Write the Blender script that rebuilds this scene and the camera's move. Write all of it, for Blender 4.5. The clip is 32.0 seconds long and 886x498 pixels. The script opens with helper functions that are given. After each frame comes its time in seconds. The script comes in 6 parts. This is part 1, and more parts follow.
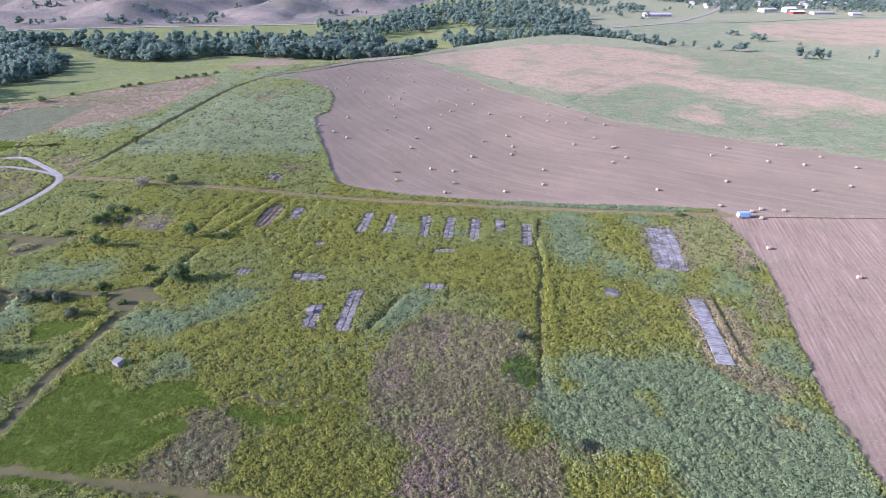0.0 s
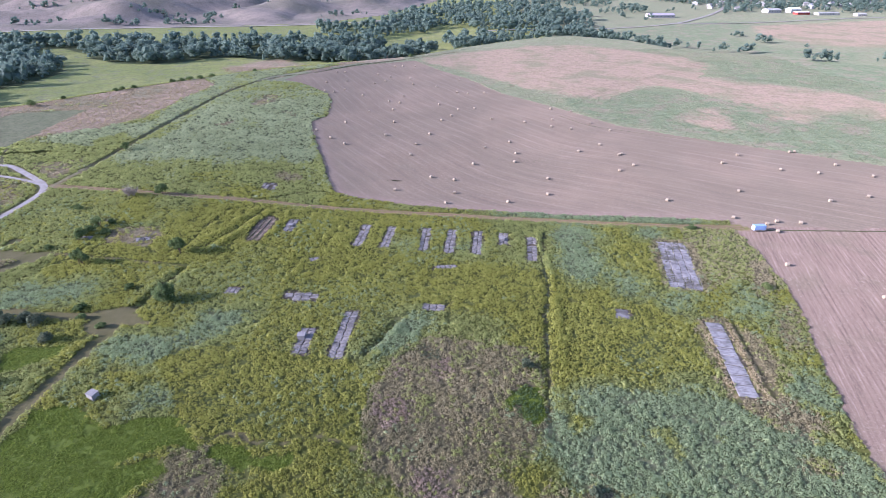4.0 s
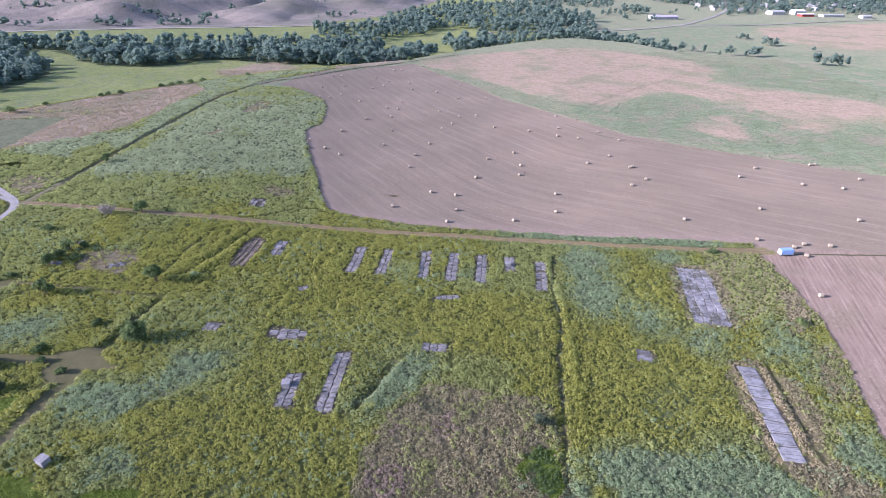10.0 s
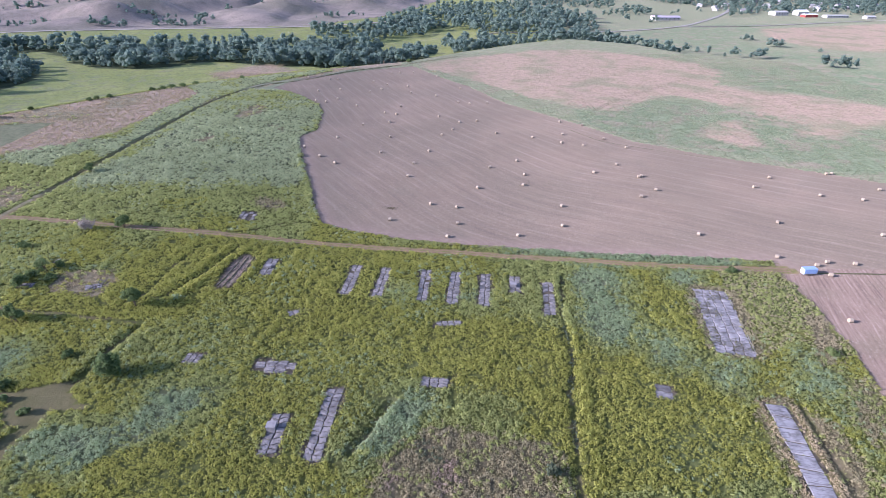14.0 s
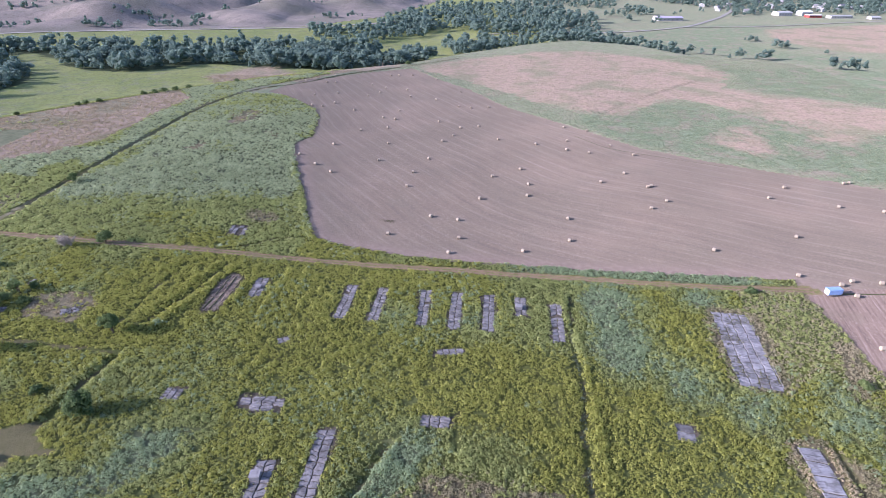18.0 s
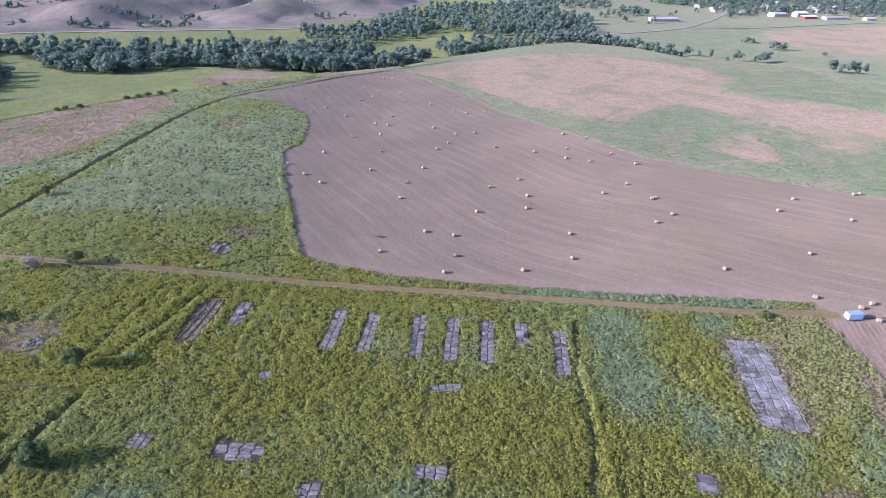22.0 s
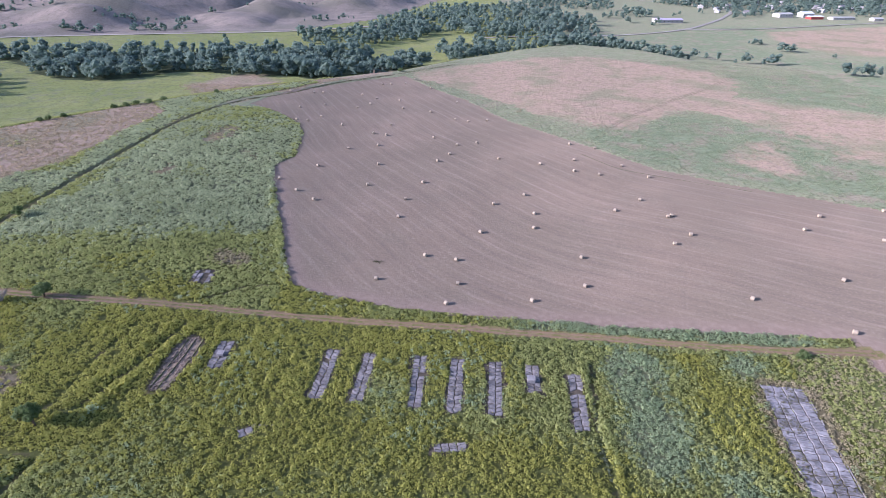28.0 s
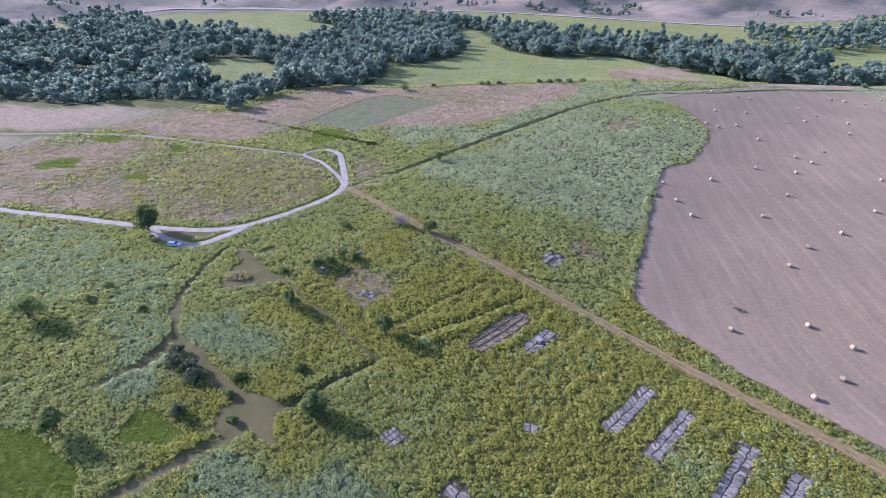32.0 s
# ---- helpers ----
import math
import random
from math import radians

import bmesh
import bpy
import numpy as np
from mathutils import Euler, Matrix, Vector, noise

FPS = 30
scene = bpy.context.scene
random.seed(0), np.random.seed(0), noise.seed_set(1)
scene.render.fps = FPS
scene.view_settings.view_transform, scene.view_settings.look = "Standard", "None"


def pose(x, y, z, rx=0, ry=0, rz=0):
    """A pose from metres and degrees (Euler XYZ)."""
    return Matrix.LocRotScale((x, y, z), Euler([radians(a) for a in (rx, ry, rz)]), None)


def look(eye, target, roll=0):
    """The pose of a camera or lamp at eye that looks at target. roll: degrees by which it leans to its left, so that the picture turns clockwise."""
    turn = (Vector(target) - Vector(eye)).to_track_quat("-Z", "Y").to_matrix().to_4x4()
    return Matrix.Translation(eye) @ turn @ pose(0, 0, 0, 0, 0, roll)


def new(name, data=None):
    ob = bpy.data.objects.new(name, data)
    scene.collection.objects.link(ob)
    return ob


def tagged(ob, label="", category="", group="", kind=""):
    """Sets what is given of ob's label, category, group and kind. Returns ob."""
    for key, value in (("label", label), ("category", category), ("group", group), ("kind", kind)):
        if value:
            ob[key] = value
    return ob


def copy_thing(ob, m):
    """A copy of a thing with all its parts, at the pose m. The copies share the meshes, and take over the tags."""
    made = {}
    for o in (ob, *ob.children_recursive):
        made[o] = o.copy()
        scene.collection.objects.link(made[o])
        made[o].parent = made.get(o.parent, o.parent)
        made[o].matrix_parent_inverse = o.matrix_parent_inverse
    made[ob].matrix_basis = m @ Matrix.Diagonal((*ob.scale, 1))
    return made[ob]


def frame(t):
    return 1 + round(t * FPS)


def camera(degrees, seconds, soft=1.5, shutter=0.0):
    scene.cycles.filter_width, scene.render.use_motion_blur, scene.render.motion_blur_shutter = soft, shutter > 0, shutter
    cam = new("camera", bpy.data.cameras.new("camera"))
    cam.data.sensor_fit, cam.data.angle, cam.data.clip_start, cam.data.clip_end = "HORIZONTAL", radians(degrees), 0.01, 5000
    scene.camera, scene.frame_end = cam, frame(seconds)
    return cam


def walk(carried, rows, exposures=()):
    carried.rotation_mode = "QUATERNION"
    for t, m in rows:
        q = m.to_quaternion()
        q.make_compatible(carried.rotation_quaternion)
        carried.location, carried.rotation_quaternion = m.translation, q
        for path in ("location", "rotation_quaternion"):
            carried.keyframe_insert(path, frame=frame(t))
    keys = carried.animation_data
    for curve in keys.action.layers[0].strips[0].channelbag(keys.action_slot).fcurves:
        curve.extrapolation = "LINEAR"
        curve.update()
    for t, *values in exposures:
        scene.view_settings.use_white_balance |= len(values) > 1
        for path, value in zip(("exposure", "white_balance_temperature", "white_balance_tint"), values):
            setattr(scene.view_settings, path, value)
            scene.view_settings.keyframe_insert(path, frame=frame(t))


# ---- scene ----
cam = camera(78.1, 32.0, 0.75)
EXPOSURE = 1.08
PATH = [
    (0, (1.634, -1.55, 89.371), (1.651, 0.201, 88.404), 0.8),
    (3, (1.757, 6.845, 89.211), (1.771, 8.596, 88.244), 0.8),
    (6, (1.357, 15.364, 89.39), (1.374, 17.114, 88.423), 0.9),
    (9, (0.96, 24.314, 89.364), (0.979, 26.064, 88.397), 1.0),
    (13, (0.585, 37.658, 88.979), (0.606, 39.408, 88.012), 1.0),
    (16.5, (0.239, 48.413, 89.183), (0.263, 50.162, 88.214), 1.1),
    (18.5, (0.139, 54.756, 88.933), (0.162, 56.506, 87.966), 1.0),
    (19, (0.043, 56.346, 89.089), (0.086, 58.097, 88.123), 1.1),
    (21, (-0.076, 62.843, 89.145), (-0.032, 64.592, 88.177), 1.2),
    (23, (0.034, 69.097, 89.391), (0.077, 70.846, 88.422), 1.2),
    (25.5, (-0.139, 76.322, 89.403), (-0.094, 78.071, 88.434), 1.2),
    (28, (-0.119, 83.481, 89.481), (-0.078, 85.231, 88.513), 1.0),
    (29, (-0.035, 86.605, 89.406), (0.005, 88.355, 88.438), 1.0),
    (29.5, (-0.167, 88.038, 89.484), (-0.171, 89.788, 88.516), 1.0),
    (30, (-0.891, 89.594, 89.06), (-1.115, 91.329, 88.09), 1.0),
    (30.5, (-1.456, 91.71, 88.744), (-1.996, 93.364, 87.758), 0.8),
    (31, (-0.773, 93.294, 89.026), (-1.624, 94.803, 88.027), 0.2),
    (31.5, (-0.841, 93.744, 89.029), (-1.824, 95.168, 88.025), -0.0),
    (32, (-1.397, 94.115, 88.97), (-2.519, 95.428, 87.962), -0.1),
]
walk(cam, [(t, look(eye, target, roll)) for t, eye, target, roll in PATH], [(t, EXPOSURE + s, 5700, 27) for t, s in ((0, 0.0), (9, -0.04), (19, -0.14), (28, -0.22), (30, -0.2), (31, -0.14), (32, -0.02))])

# ---- light: a low clear-sky sun from the west ----
SUN_UP, SUN_FROM = 22.5, (-0.979, -0.204)
world = bpy.data.worlds.new("world")
scene.world = world
world.use_nodes = True
sky = world.node_tree.nodes.new("ShaderNodeTexSky")
sky.sky_type, sky.sun_disc = "NISHITA", False
sky.sun_elevation, sky.sun_rotation = radians(SUN_UP), math.atan2(SUN_FROM[0], SUN_FROM[1])
sky.dust_density, sky.ozone_density = 1.2, 1.5
world.node_tree.links.new(sky.outputs[0], world.node_tree.nodes["Background"].inputs[0])
world.node_tree.nodes["Background"].inputs[1].default_value = 0.15
sun = new("sun", bpy.data.lights.new("sun", "SUN"))
sun.data.energy, sun.data.angle, sun.data.color = 5.0, radians(0.6), (1.0, 0.94, 0.87)
sun.matrix_world = look((SUN_FROM[0] * 300, SUN_FROM[1] * 300, 300 * math.tan(radians(SUN_UP))), (0, 0, 0))


# ---- materials ----
class Nodes:
    """A short way to wire a node material."""

    def __init__(self, name, rough=0.9, metal=0.0, gloss=0.2):
        self.mat = bpy.data.materials.new(name)
        self.mat.use_nodes = True
        self.tree = self.mat.node_tree
        self.bsdf = self.tree.nodes["Principled BSDF"]
        self.bsdf.inputs["Roughness"].default_value = rough
        self.bsdf.inputs["Metallic"].default_value = metal
        self.bsdf.inputs["Specular IOR Level"].default_value = gloss
        self.coord = self.tree.nodes.new("ShaderNodeTexCoord").outputs["Object"]

    def put(self, socket, value):
        if isinstance(value, bpy.types.NodeSocket):
            self.tree.links.new(value, socket)
        elif isinstance(value, tuple) and len(value) == 3 and socket.type == "RGBA":
            socket.default_value = (*value, 1)
        else:
            socket.default_value = value

    def noise(self, size, detail=3.0, rough=0.55, at=None, stretch=None):
        n = self.tree.nodes.new("ShaderNodeTexNoise")
        at = at or self.coord
        if stretch:
            m = self.tree.nodes.new("ShaderNodeMapping")
            m.vector_type = "TEXTURE"
            m.inputs["Rotation"].default_value = (0, 0, radians(stretch[0]))
            m.inputs["Scale"].default_value = tuple(1.0 / v for v in stretch[1])
            self.put(m.inputs["Vector"], at)
            at = m.outputs[0]
        self.put(n.inputs["Vector"], at)
        n.inputs["Scale"].default_value = 1.0 / size
        n.inputs["Detail"].default_value, n.inputs["Roughness"].default_value = detail, rough
        return n.outputs["Fac"]

    def bands(self, period, turn, distort=2.0, size=1.0):
        m = self.tree.nodes.new("ShaderNodeMapping")
        m.inputs["Rotation"].default_value = (0, 0, radians(turn))
        self.put(m.inputs["Vector"], self.coord)
        w = self.tree.nodes.new("ShaderNodeTexWave")
        w.wave_type, w.bands_direction, w.wave_profile = "BANDS", "X", "SIN"
        w.inputs["Scale"].default_value = 2 * math.pi / (20 * period)
        w.inputs["Distortion"].default_value, w.inputs["Detail"].default_value = distort, 3
        w.inputs["Detail Scale"].default_value = size
        self.put(w.inputs["Vector"], m.outputs[0])
        return w.outputs["Fac"]

    def attr(self, name):
        a = self.tree.nodes.new("ShaderNodeAttribute")
        a.attribute_name = name
        return a.outputs["Fac"]

    def island(self):
        return self.tree.nodes.new("ShaderNodeNewGeometry").outputs["Random Per Island"]

    def chance(self):
        return self.tree.nodes.new("ShaderNodeObjectInfo").outputs["Random"]

    def math(self, op, a, b=0.0):
        n = self.tree.nodes.new("ShaderNodeMath")
        n.operation = op
        self.put(n.inputs[0], a)
        self.put(n.inputs[1], b)
        return n.outputs[0]

    def span(self, v, lo, hi, a=0.0, b=1.0):
        n = self.tree.nodes.new("ShaderNodeMapRange")
        n.interpolation_type = "SMOOTHSTEP"
        self.put(n.inputs[0], v)
        for k, w in zip((1, 2, 3, 4), (lo, hi, a, b)):
            n.inputs[k].default_value = w
        return n.outputs[0]

    def mix(self, f, a, b, how="MIX"):
        n = self.tree.nodes.new("ShaderNodeMix")
        n.data_type, n.blend_type = "RGBA", how
        self.put(n.inputs[0], f)
        self.put(n.inputs[6], a)
        self.put(n.inputs[7], b)
        return n.outputs[2]

    def bump(self, v, strength, depth):
        n = self.tree.nodes.new("ShaderNodeBump")
        n.inputs["Strength"].default_value, n.inputs["Distance"].default_value = strength, depth
        self.put(n.inputs["Height"], v)
        self.put(self.bsdf.inputs["Normal"], n.outputs[0])

    def done(self, colour):
        self.put(self.bsdf.inputs["Base Color"], colour)
        return self.mat


def mottled(name, a, b, c, coarse, fine, rough=0.9, bump=0.3, depth=0.03, metal=0.0, gloss=0.2, by_object=0.0, laid=False, cover=0.52):
    """Base tone a broken by b at the coarse size and by c at the fine one."""
    n = Nodes(name, rough, metal, gloss)
    if laid:
        n.coord = n.tree.nodes.new("ShaderNodeNewGeometry").outputs["Position"]
    f = n.noise(fine, 4)
    colour = n.mix(n.span(n.noise(coarse, 4), 0.35, 0.68), a, b)
    colour = n.mix(n.span(f, cover, cover + 0.2), colour, c)
    if by_object:
        k = n.span(n.chance(), 0, 1, 1 - by_object, 1 + by_object)
        colour = n.mix(1.0, colour, n.mix(k, (0, 0, 0), (1, 1, 1)), "MULTIPLY")
    if bump:
        n.bump(f, bump, depth)
    return n.done(colour)


def leafy(name, dark, light, odd, translucent=0.35, grain=0.0):
    """Leaves: each clump has its own tone, each leaf a little more."""
    n = Nodes(name, 0.75, 0.0, 0.25)
    t = n.attr("tint")
    colour = n.mix(t, dark, light)
    colour = n.mix(n.span(n.island(), 0.6, 1.0, 0.0, 0.18), colour, odd)
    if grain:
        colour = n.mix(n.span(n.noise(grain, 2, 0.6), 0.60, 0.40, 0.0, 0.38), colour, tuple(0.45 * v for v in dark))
    n.put(n.bsdf.inputs["Base Color"], colour)
    thin = n.tree.nodes.new("ShaderNodeBsdfTranslucent")
    n.put(thin.inputs["Color"], colour)
    both = n.tree.nodes.new("ShaderNodeMixShader")
    both.inputs[0].default_value = translucent
    n.tree.links.new(n.bsdf.outputs[0], both.inputs[1])
    n.tree.links.new(thin.outputs[0], both.inputs[2])
    n.tree.links.new(both.outputs[0], n.tree.nodes["Material Output"].inputs["Surface"])
    return n.mat


def ground_material():
    n = Nodes("ground_cover", 0.95, 0.0, 0.1)
    n.bsdf.inputs["Diffuse Roughness"].default_value = 0.35
    big, mid, small, grain = n.noise(38, 4), n.noise(7, 4), n.noise(1.3, 4, 0.65), n.noise(0.35, 3, 0.7)

    def zone(name, wild=0.9, soft=0.14):
        v = n.math("ADD", n.attr(name), n.math("MULTIPLY", n.math("SUBTRACT", small if soft < 0.2 else mid, 0.5), wild))
        return n.span(v, 0.5 - soft, 0.5 + soft)

    # dark soil tone that also stands in for shade between the weeds
    leaf = n.mix(n.span(mid, 0.35, 0.65), (0.098, 0.108, 0.03), (0.13, 0.13, 0.042))
    leaf = n.mix(n.span(big, 0.42, 0.66), leaf, (0.10, 0.115, 0.045))
    leaf = n.mix(n.span(small, 0.3, 0.7), n.mix(0.4, leaf, (0.05, 0.06, 0.015)), leaf)
    meadow = n.mix(n.span(big, 0.35, 0.65), (0.185, 0.212, 0.074), (0.232, 0.245, 0.095))
    meadow = n.mix(n.span(mid, 0.45, 0.7), meadow, (0.155, 0.185, 0.08))
    open_tone = n.mix(n.span(mid, 0.4, 0.65), (0.188, 0.208, 0.128), (0.222, 0.224, 0.15))
    open_tone = n.mix(n.span(n.noise(20, 5, 0.7, None, (12, (0.5, 1.6, 1))), 0.48, 0.66, 0, 0.6), open_tone, (0.25, 0.207, 0.16))
    open_tone = n.mix(n.span(small, 0.45, 0.7, 0, 0.35), open_tone, (0.16, 0.18, 0.10))
    mint = n.mix(n.span(mid, 0.36, 0.62), (0.148, 0.182, 0.107), (0.182, 0.212, 0.134))
    mint = n.mix(n.span(n.noise(3.0, 4, 0.7, None, (0, (0.6, 1.5, 1))), 0.47, 0.64, 0, 0.6), mint, (0.115, 0.142, 0.078))
    mint = n.mix(n.span(n.noise(17, 4, 0.65), 0.48, 0.64, 0, 0.75), mint, (0.245, 0.20, 0.155))
    meadow = n.mix(n.span(n.noise(14, 5, 0.65), 0.5, 0.72, 0, 0.6), meadow, (0.22, 0.205, 0.145))
    dry = n.mix(n.span(mid, 0.36, 0.66), (0.32, 0.238, 0.185), (0.26, 0.21, 0.148))
    dry = n.mix(n.span(big, 0.48, 0.64), dry, (0.215, 0.198, 0.13))
    dry = n.mix(n.span(small, 0.45, 0.75, 0, 0.5), dry, (0.34, 0.255, 0.185))
    hill = n.mix(n.span(big, 0.38, 0.66), (0.272, 0.226, 0.20), (0.205, 0.178, 0.155))
    hill = n.mix(n.span(n.noise(120, 5), 0.45, 0.62), hill, (0.185, 0.168, 0.138))
    hill = n.mix(n.span(n.noise(16, 5, 0.7), 0.48, 0.7, 0, 0.7), hill, (0.13, 0.125, 0.10))
    # ground below the sage, darkened likewise for the shade between plants
    sage = n.mix(n.span(mid, 0.35, 0.65), (0.115, 0.135, 0.08), (0.15, 0.165, 0.108))
    sage = n.mix(n.span(small, 0.3, 0.7), (0.08, 0.092, 0.048), sage)
    lawn = n.mix(n.span(mid, 0.35, 0.7), (0.09, 0.125, 0.02), (0.115, 0.148, 0.03))
    lawn = n.mix(n.span(small, 0.4, 0.75, 0, 0.6), lawn, (0.085, 0.11, 0.026))
    mud = n.mix(n.span(mid, 0.35, 0.65), (0.105, 0.098, 0.045), (0.135, 0.118, 0.062))
    mud = n.mix(n.span(small, 0.5, 0.75, 0, 0.7), mud, (0.108, 0.105, 0.05))
    patch = n.noise(16, 5, 0.6)
    sway = n.math("ADD", n.attr("swath"), n.math("MULTIPLY", n.noise(40, 2), 3.0))
    lane = n.math("SINE", n.math("MULTIPLY", sway, 2 * math.pi / 7.4))
    rows = n.math("MULTIPLY", n.span(lane, 0.72, 0.97), n.span(n.noise(22, 3), 0.38, 0.6, 0.25, 1.0))
    wheel = n.math("MULTIPLY", n.span(lane, -0.80, -0.98), n.span(n.noise(19, 3), 0.40, 0.6, 0.2, 1.0))
    spot = n.tree.nodes.new("ShaderNodeSeparateXYZ")
    n.put(spot.inputs[0], n.coord)
    laid = n.tree.nodes.new("ShaderNodeCombineXYZ")
    for socket, v in zip(laid.inputs, (n.math("MULTIPLY", sway, 0.55), n.math("MULTIPLY", spot.outputs[0], 0.035), n.math("MULTIPLY", spot.outputs[1], 0.035))):
        n.put(socket, v)
    streak = n.noise(1.0, 4, 0.65, laid.outputs[0])
    fleck = n.noise(0.8, 4, 0.75)
    cut = n.mix(n.span(big, 0.36, 0.66), (0.218, 0.169, 0.13), (0.19, 0.148, 0.112))
    cut = n.mix(n.span(patch, 0.45, 0.7, 0.0, 0.5), cut, (0.186, 0.157, 0.12))
    cut = n.mix(n.span(n.noise(48, 3, 0.5), 0.42, 0.62, 0.0, 0.6), cut, (0.166, 0.136, 0.103))
    cut = n.mix(n.math("MULTIPLY", wheel, 0.22), cut, (0.14, 0.11, 0.092))
    cut = n.mix(n.math("MULTIPLY", rows, 0.24), cut, (0.30, 0.243, 0.208))
    cut = n.mix(n.span(streak, 0.46, 0.68, 0.0, 0.42), cut, (0.145, 0.114, 0.095))
    cut = n.mix(n.span(streak, 0.44, 0.30, 0.0, 0.25), cut, (0.32, 0.255, 0.215))
    cut = n.mix(n.span(n.noise(2.4, 5, 0.7), 0.5, 0.75, 0, 0.55), cut, (0.165, 0.137, 0.11))
    cut = n.mix(n.span(fleck, 0.5, 0.64, 0, 0.35), cut, (0.135, 0.108, 0.09))
    cut = n.mix(n.span(fleck, 0.46, 0.34, 0, 0.3), cut, (0.34, 0.275, 0.235))
    rim = n.mix(n.span(n.noise(1.6, 5, 0.7), 0.4, 0.65), (0.20, 0.15, 0.125), (0.27, 0.205, 0.175))
    cut = n.mix(n.math("MULTIPLY", n.attr("rim"), 0.6), cut, rim)
    drill = n.math("MULTIPLY", n.bands(1.5, 17, 0.9, 0.3), n.span(n.noise(12, 3), 0.3, 0.6, 0.4, 1.0))
    red = n.mix(n.span(drill, 0.2, 0.95, 0.0, 0.6), (0.225, 0.163, 0.133), (0.165, 0.118, 0.096))
    furrow = n.noise(1.0, 5, 0.7, None, (-17, (1.1, 0.05, 1)))
    red = n.mix(n.span(furrow, 0.52, 0.66, 0, 0.65), red, (0.115, 0.085, 0.068))
    red = n.mix(n.span(furrow, 0.46, 0.32, 0, 0.7), red, (0.34, 0.265, 0.225))
    red = n.mix(n.span(patch, 0.45, 0.7, 0, 0.6), red, (0.17, 0.138, 0.10))
    red = n.mix(n.span(n.noise(0.55, 3, 0.75), 0.54, 0.7, 0, 0.7), red, (0.38, 0.315, 0.27))
    red = n.mix(n.span(n.noise(0.6, 3, 0.75), 0.46, 0.3, 0, 0.5), red, (0.10, 0.075, 0.058))
    lilac = n.mix(n.span(small, 0.35, 0.7), (0.10, 0.09, 0.052), (0.15, 0.125, 0.082))
    soil = n.mix(n.span(small, 0.35, 0.7), (0.06, 0.052, 0.04), (0.115, 0.095, 0.075))
    plot = n.mix(n.span(mid, 0.35, 0.65), (0.138, 0.148, 0.086), (0.165, 0.168, 0.102))
    # woodland floor tone with the tree shade put into it
    shaded_litter = n.mix(n.span(mid, 0.35, 0.65), (0.045, 0.06, 0.03), (0.075, 0.095, 0.045))
    worn = n.mix(n.span(n.noise(1.6, 5, 0.7), 0.42, 0.6), (0.19, 0.148, 0.085), (0.13, 0.13, 0.045))
    colour = leaf
    for name, tone, wild, soft in (("meadow", meadow, 0.6, 0.14), ("open", open_tone, 0.6, 0.3), ("mint", mint, 0.9, 0.4), ("hill", hill, 0.5, 0.14), ("shaded_litter", shaded_litter, 0.8, 0.3), ("sage", sage, 0.9, 0.4), ("dry", dry, 0.75, 0.3), ("plot", plot, 0.3, 0.14), ("stalks", lilac, 0.9, 0.14),
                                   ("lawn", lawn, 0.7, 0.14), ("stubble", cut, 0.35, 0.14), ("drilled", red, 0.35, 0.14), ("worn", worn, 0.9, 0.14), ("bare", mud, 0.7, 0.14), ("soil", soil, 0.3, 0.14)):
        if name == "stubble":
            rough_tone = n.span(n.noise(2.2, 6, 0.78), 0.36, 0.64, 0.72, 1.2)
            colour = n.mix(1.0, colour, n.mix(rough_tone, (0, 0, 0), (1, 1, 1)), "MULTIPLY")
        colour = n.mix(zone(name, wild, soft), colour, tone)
    fold = n.math("MULTIPLY", n.attr("hill"), n.math("ADD", n.math("MULTIPLY", n.noise(60, 3, 0.45), 16.0), n.math("MULTIPLY", n.noise(9, 3), 3.0)))
    tuft = n.math("MULTIPLY", n.math("MULTIPLY", n.math("ADD", n.attr("meadow"), n.attr("dry")), n.math("SUBTRACT", 1.0, n.attr("cropped"))), n.math("MULTIPLY", n.noise(3.2, 4, 0.65), 3.2))
    n.bump(n.math("ADD", n.math("ADD", fold, tuft), n.math("ADD", n.math("MULTIPLY", small, 0.8), n.math("MULTIPLY", grain, 0.35))), 0.55, 0.35)
    return n.done(colour)


M_GROUND = ground_material()
M_WEED = leafy("weed_leaves", (0.272, 0.283, 0.066), (0.40, 0.405, 0.112), (0.365, 0.37, 0.104), 0.58)
M_SAGE = leafy("sage_leaves", (0.265, 0.338, 0.195), (0.355, 0.432, 0.255), (0.34, 0.405, 0.232), 0.6)
# paler sage tone; part of its brightness offsets the shading of far tufts
M_PALE_SAGE = leafy("brightened_sage_leaves", (0.25, 0.295, 0.16), (0.44, 0.49, 0.30), (0.40, 0.435, 0.265), 0.5)
M_STALK = leafy("dry_stalks", (0.235, 0.22, 0.12), (0.42, 0.365, 0.24), (0.31, 0.31, 0.165), 0.5)
M_ROSY = leafy("rosy_dry_stalks", (0.28, 0.22, 0.18), (0.43, 0.335, 0.285), (0.31, 0.28, 0.19), 0.5)
M_PASTURE = leafy("pasture_grass", (0.20, 0.228, 0.14), (0.325, 0.348, 0.225), (0.35, 0.325, 0.23), 0.45)
M_GRASS = leafy("grass_blades", (0.145, 0.195, 0.03), (0.205, 0.262, 0.05), (0.23, 0.27, 0.065), 0.45)
M_STRAW = leafy("straw_tufts", (0.40, 0.325, 0.20), (0.56, 0.465, 0.31), (0.40, 0.35, 0.19), 0.45)
M_DRYGRASS = leafy("dry_grass_tufts", (0.28, 0.235, 0.15), (0.39, 0.32, 0.22), (0.27, 0.28, 0.14), 0.5)
M_MIXED = leafy("mixed_weed_leaves", (0.246, 0.278, 0.10), (0.405, 0.436, 0.172), (0.365, 0.39, 0.156), 0.58)
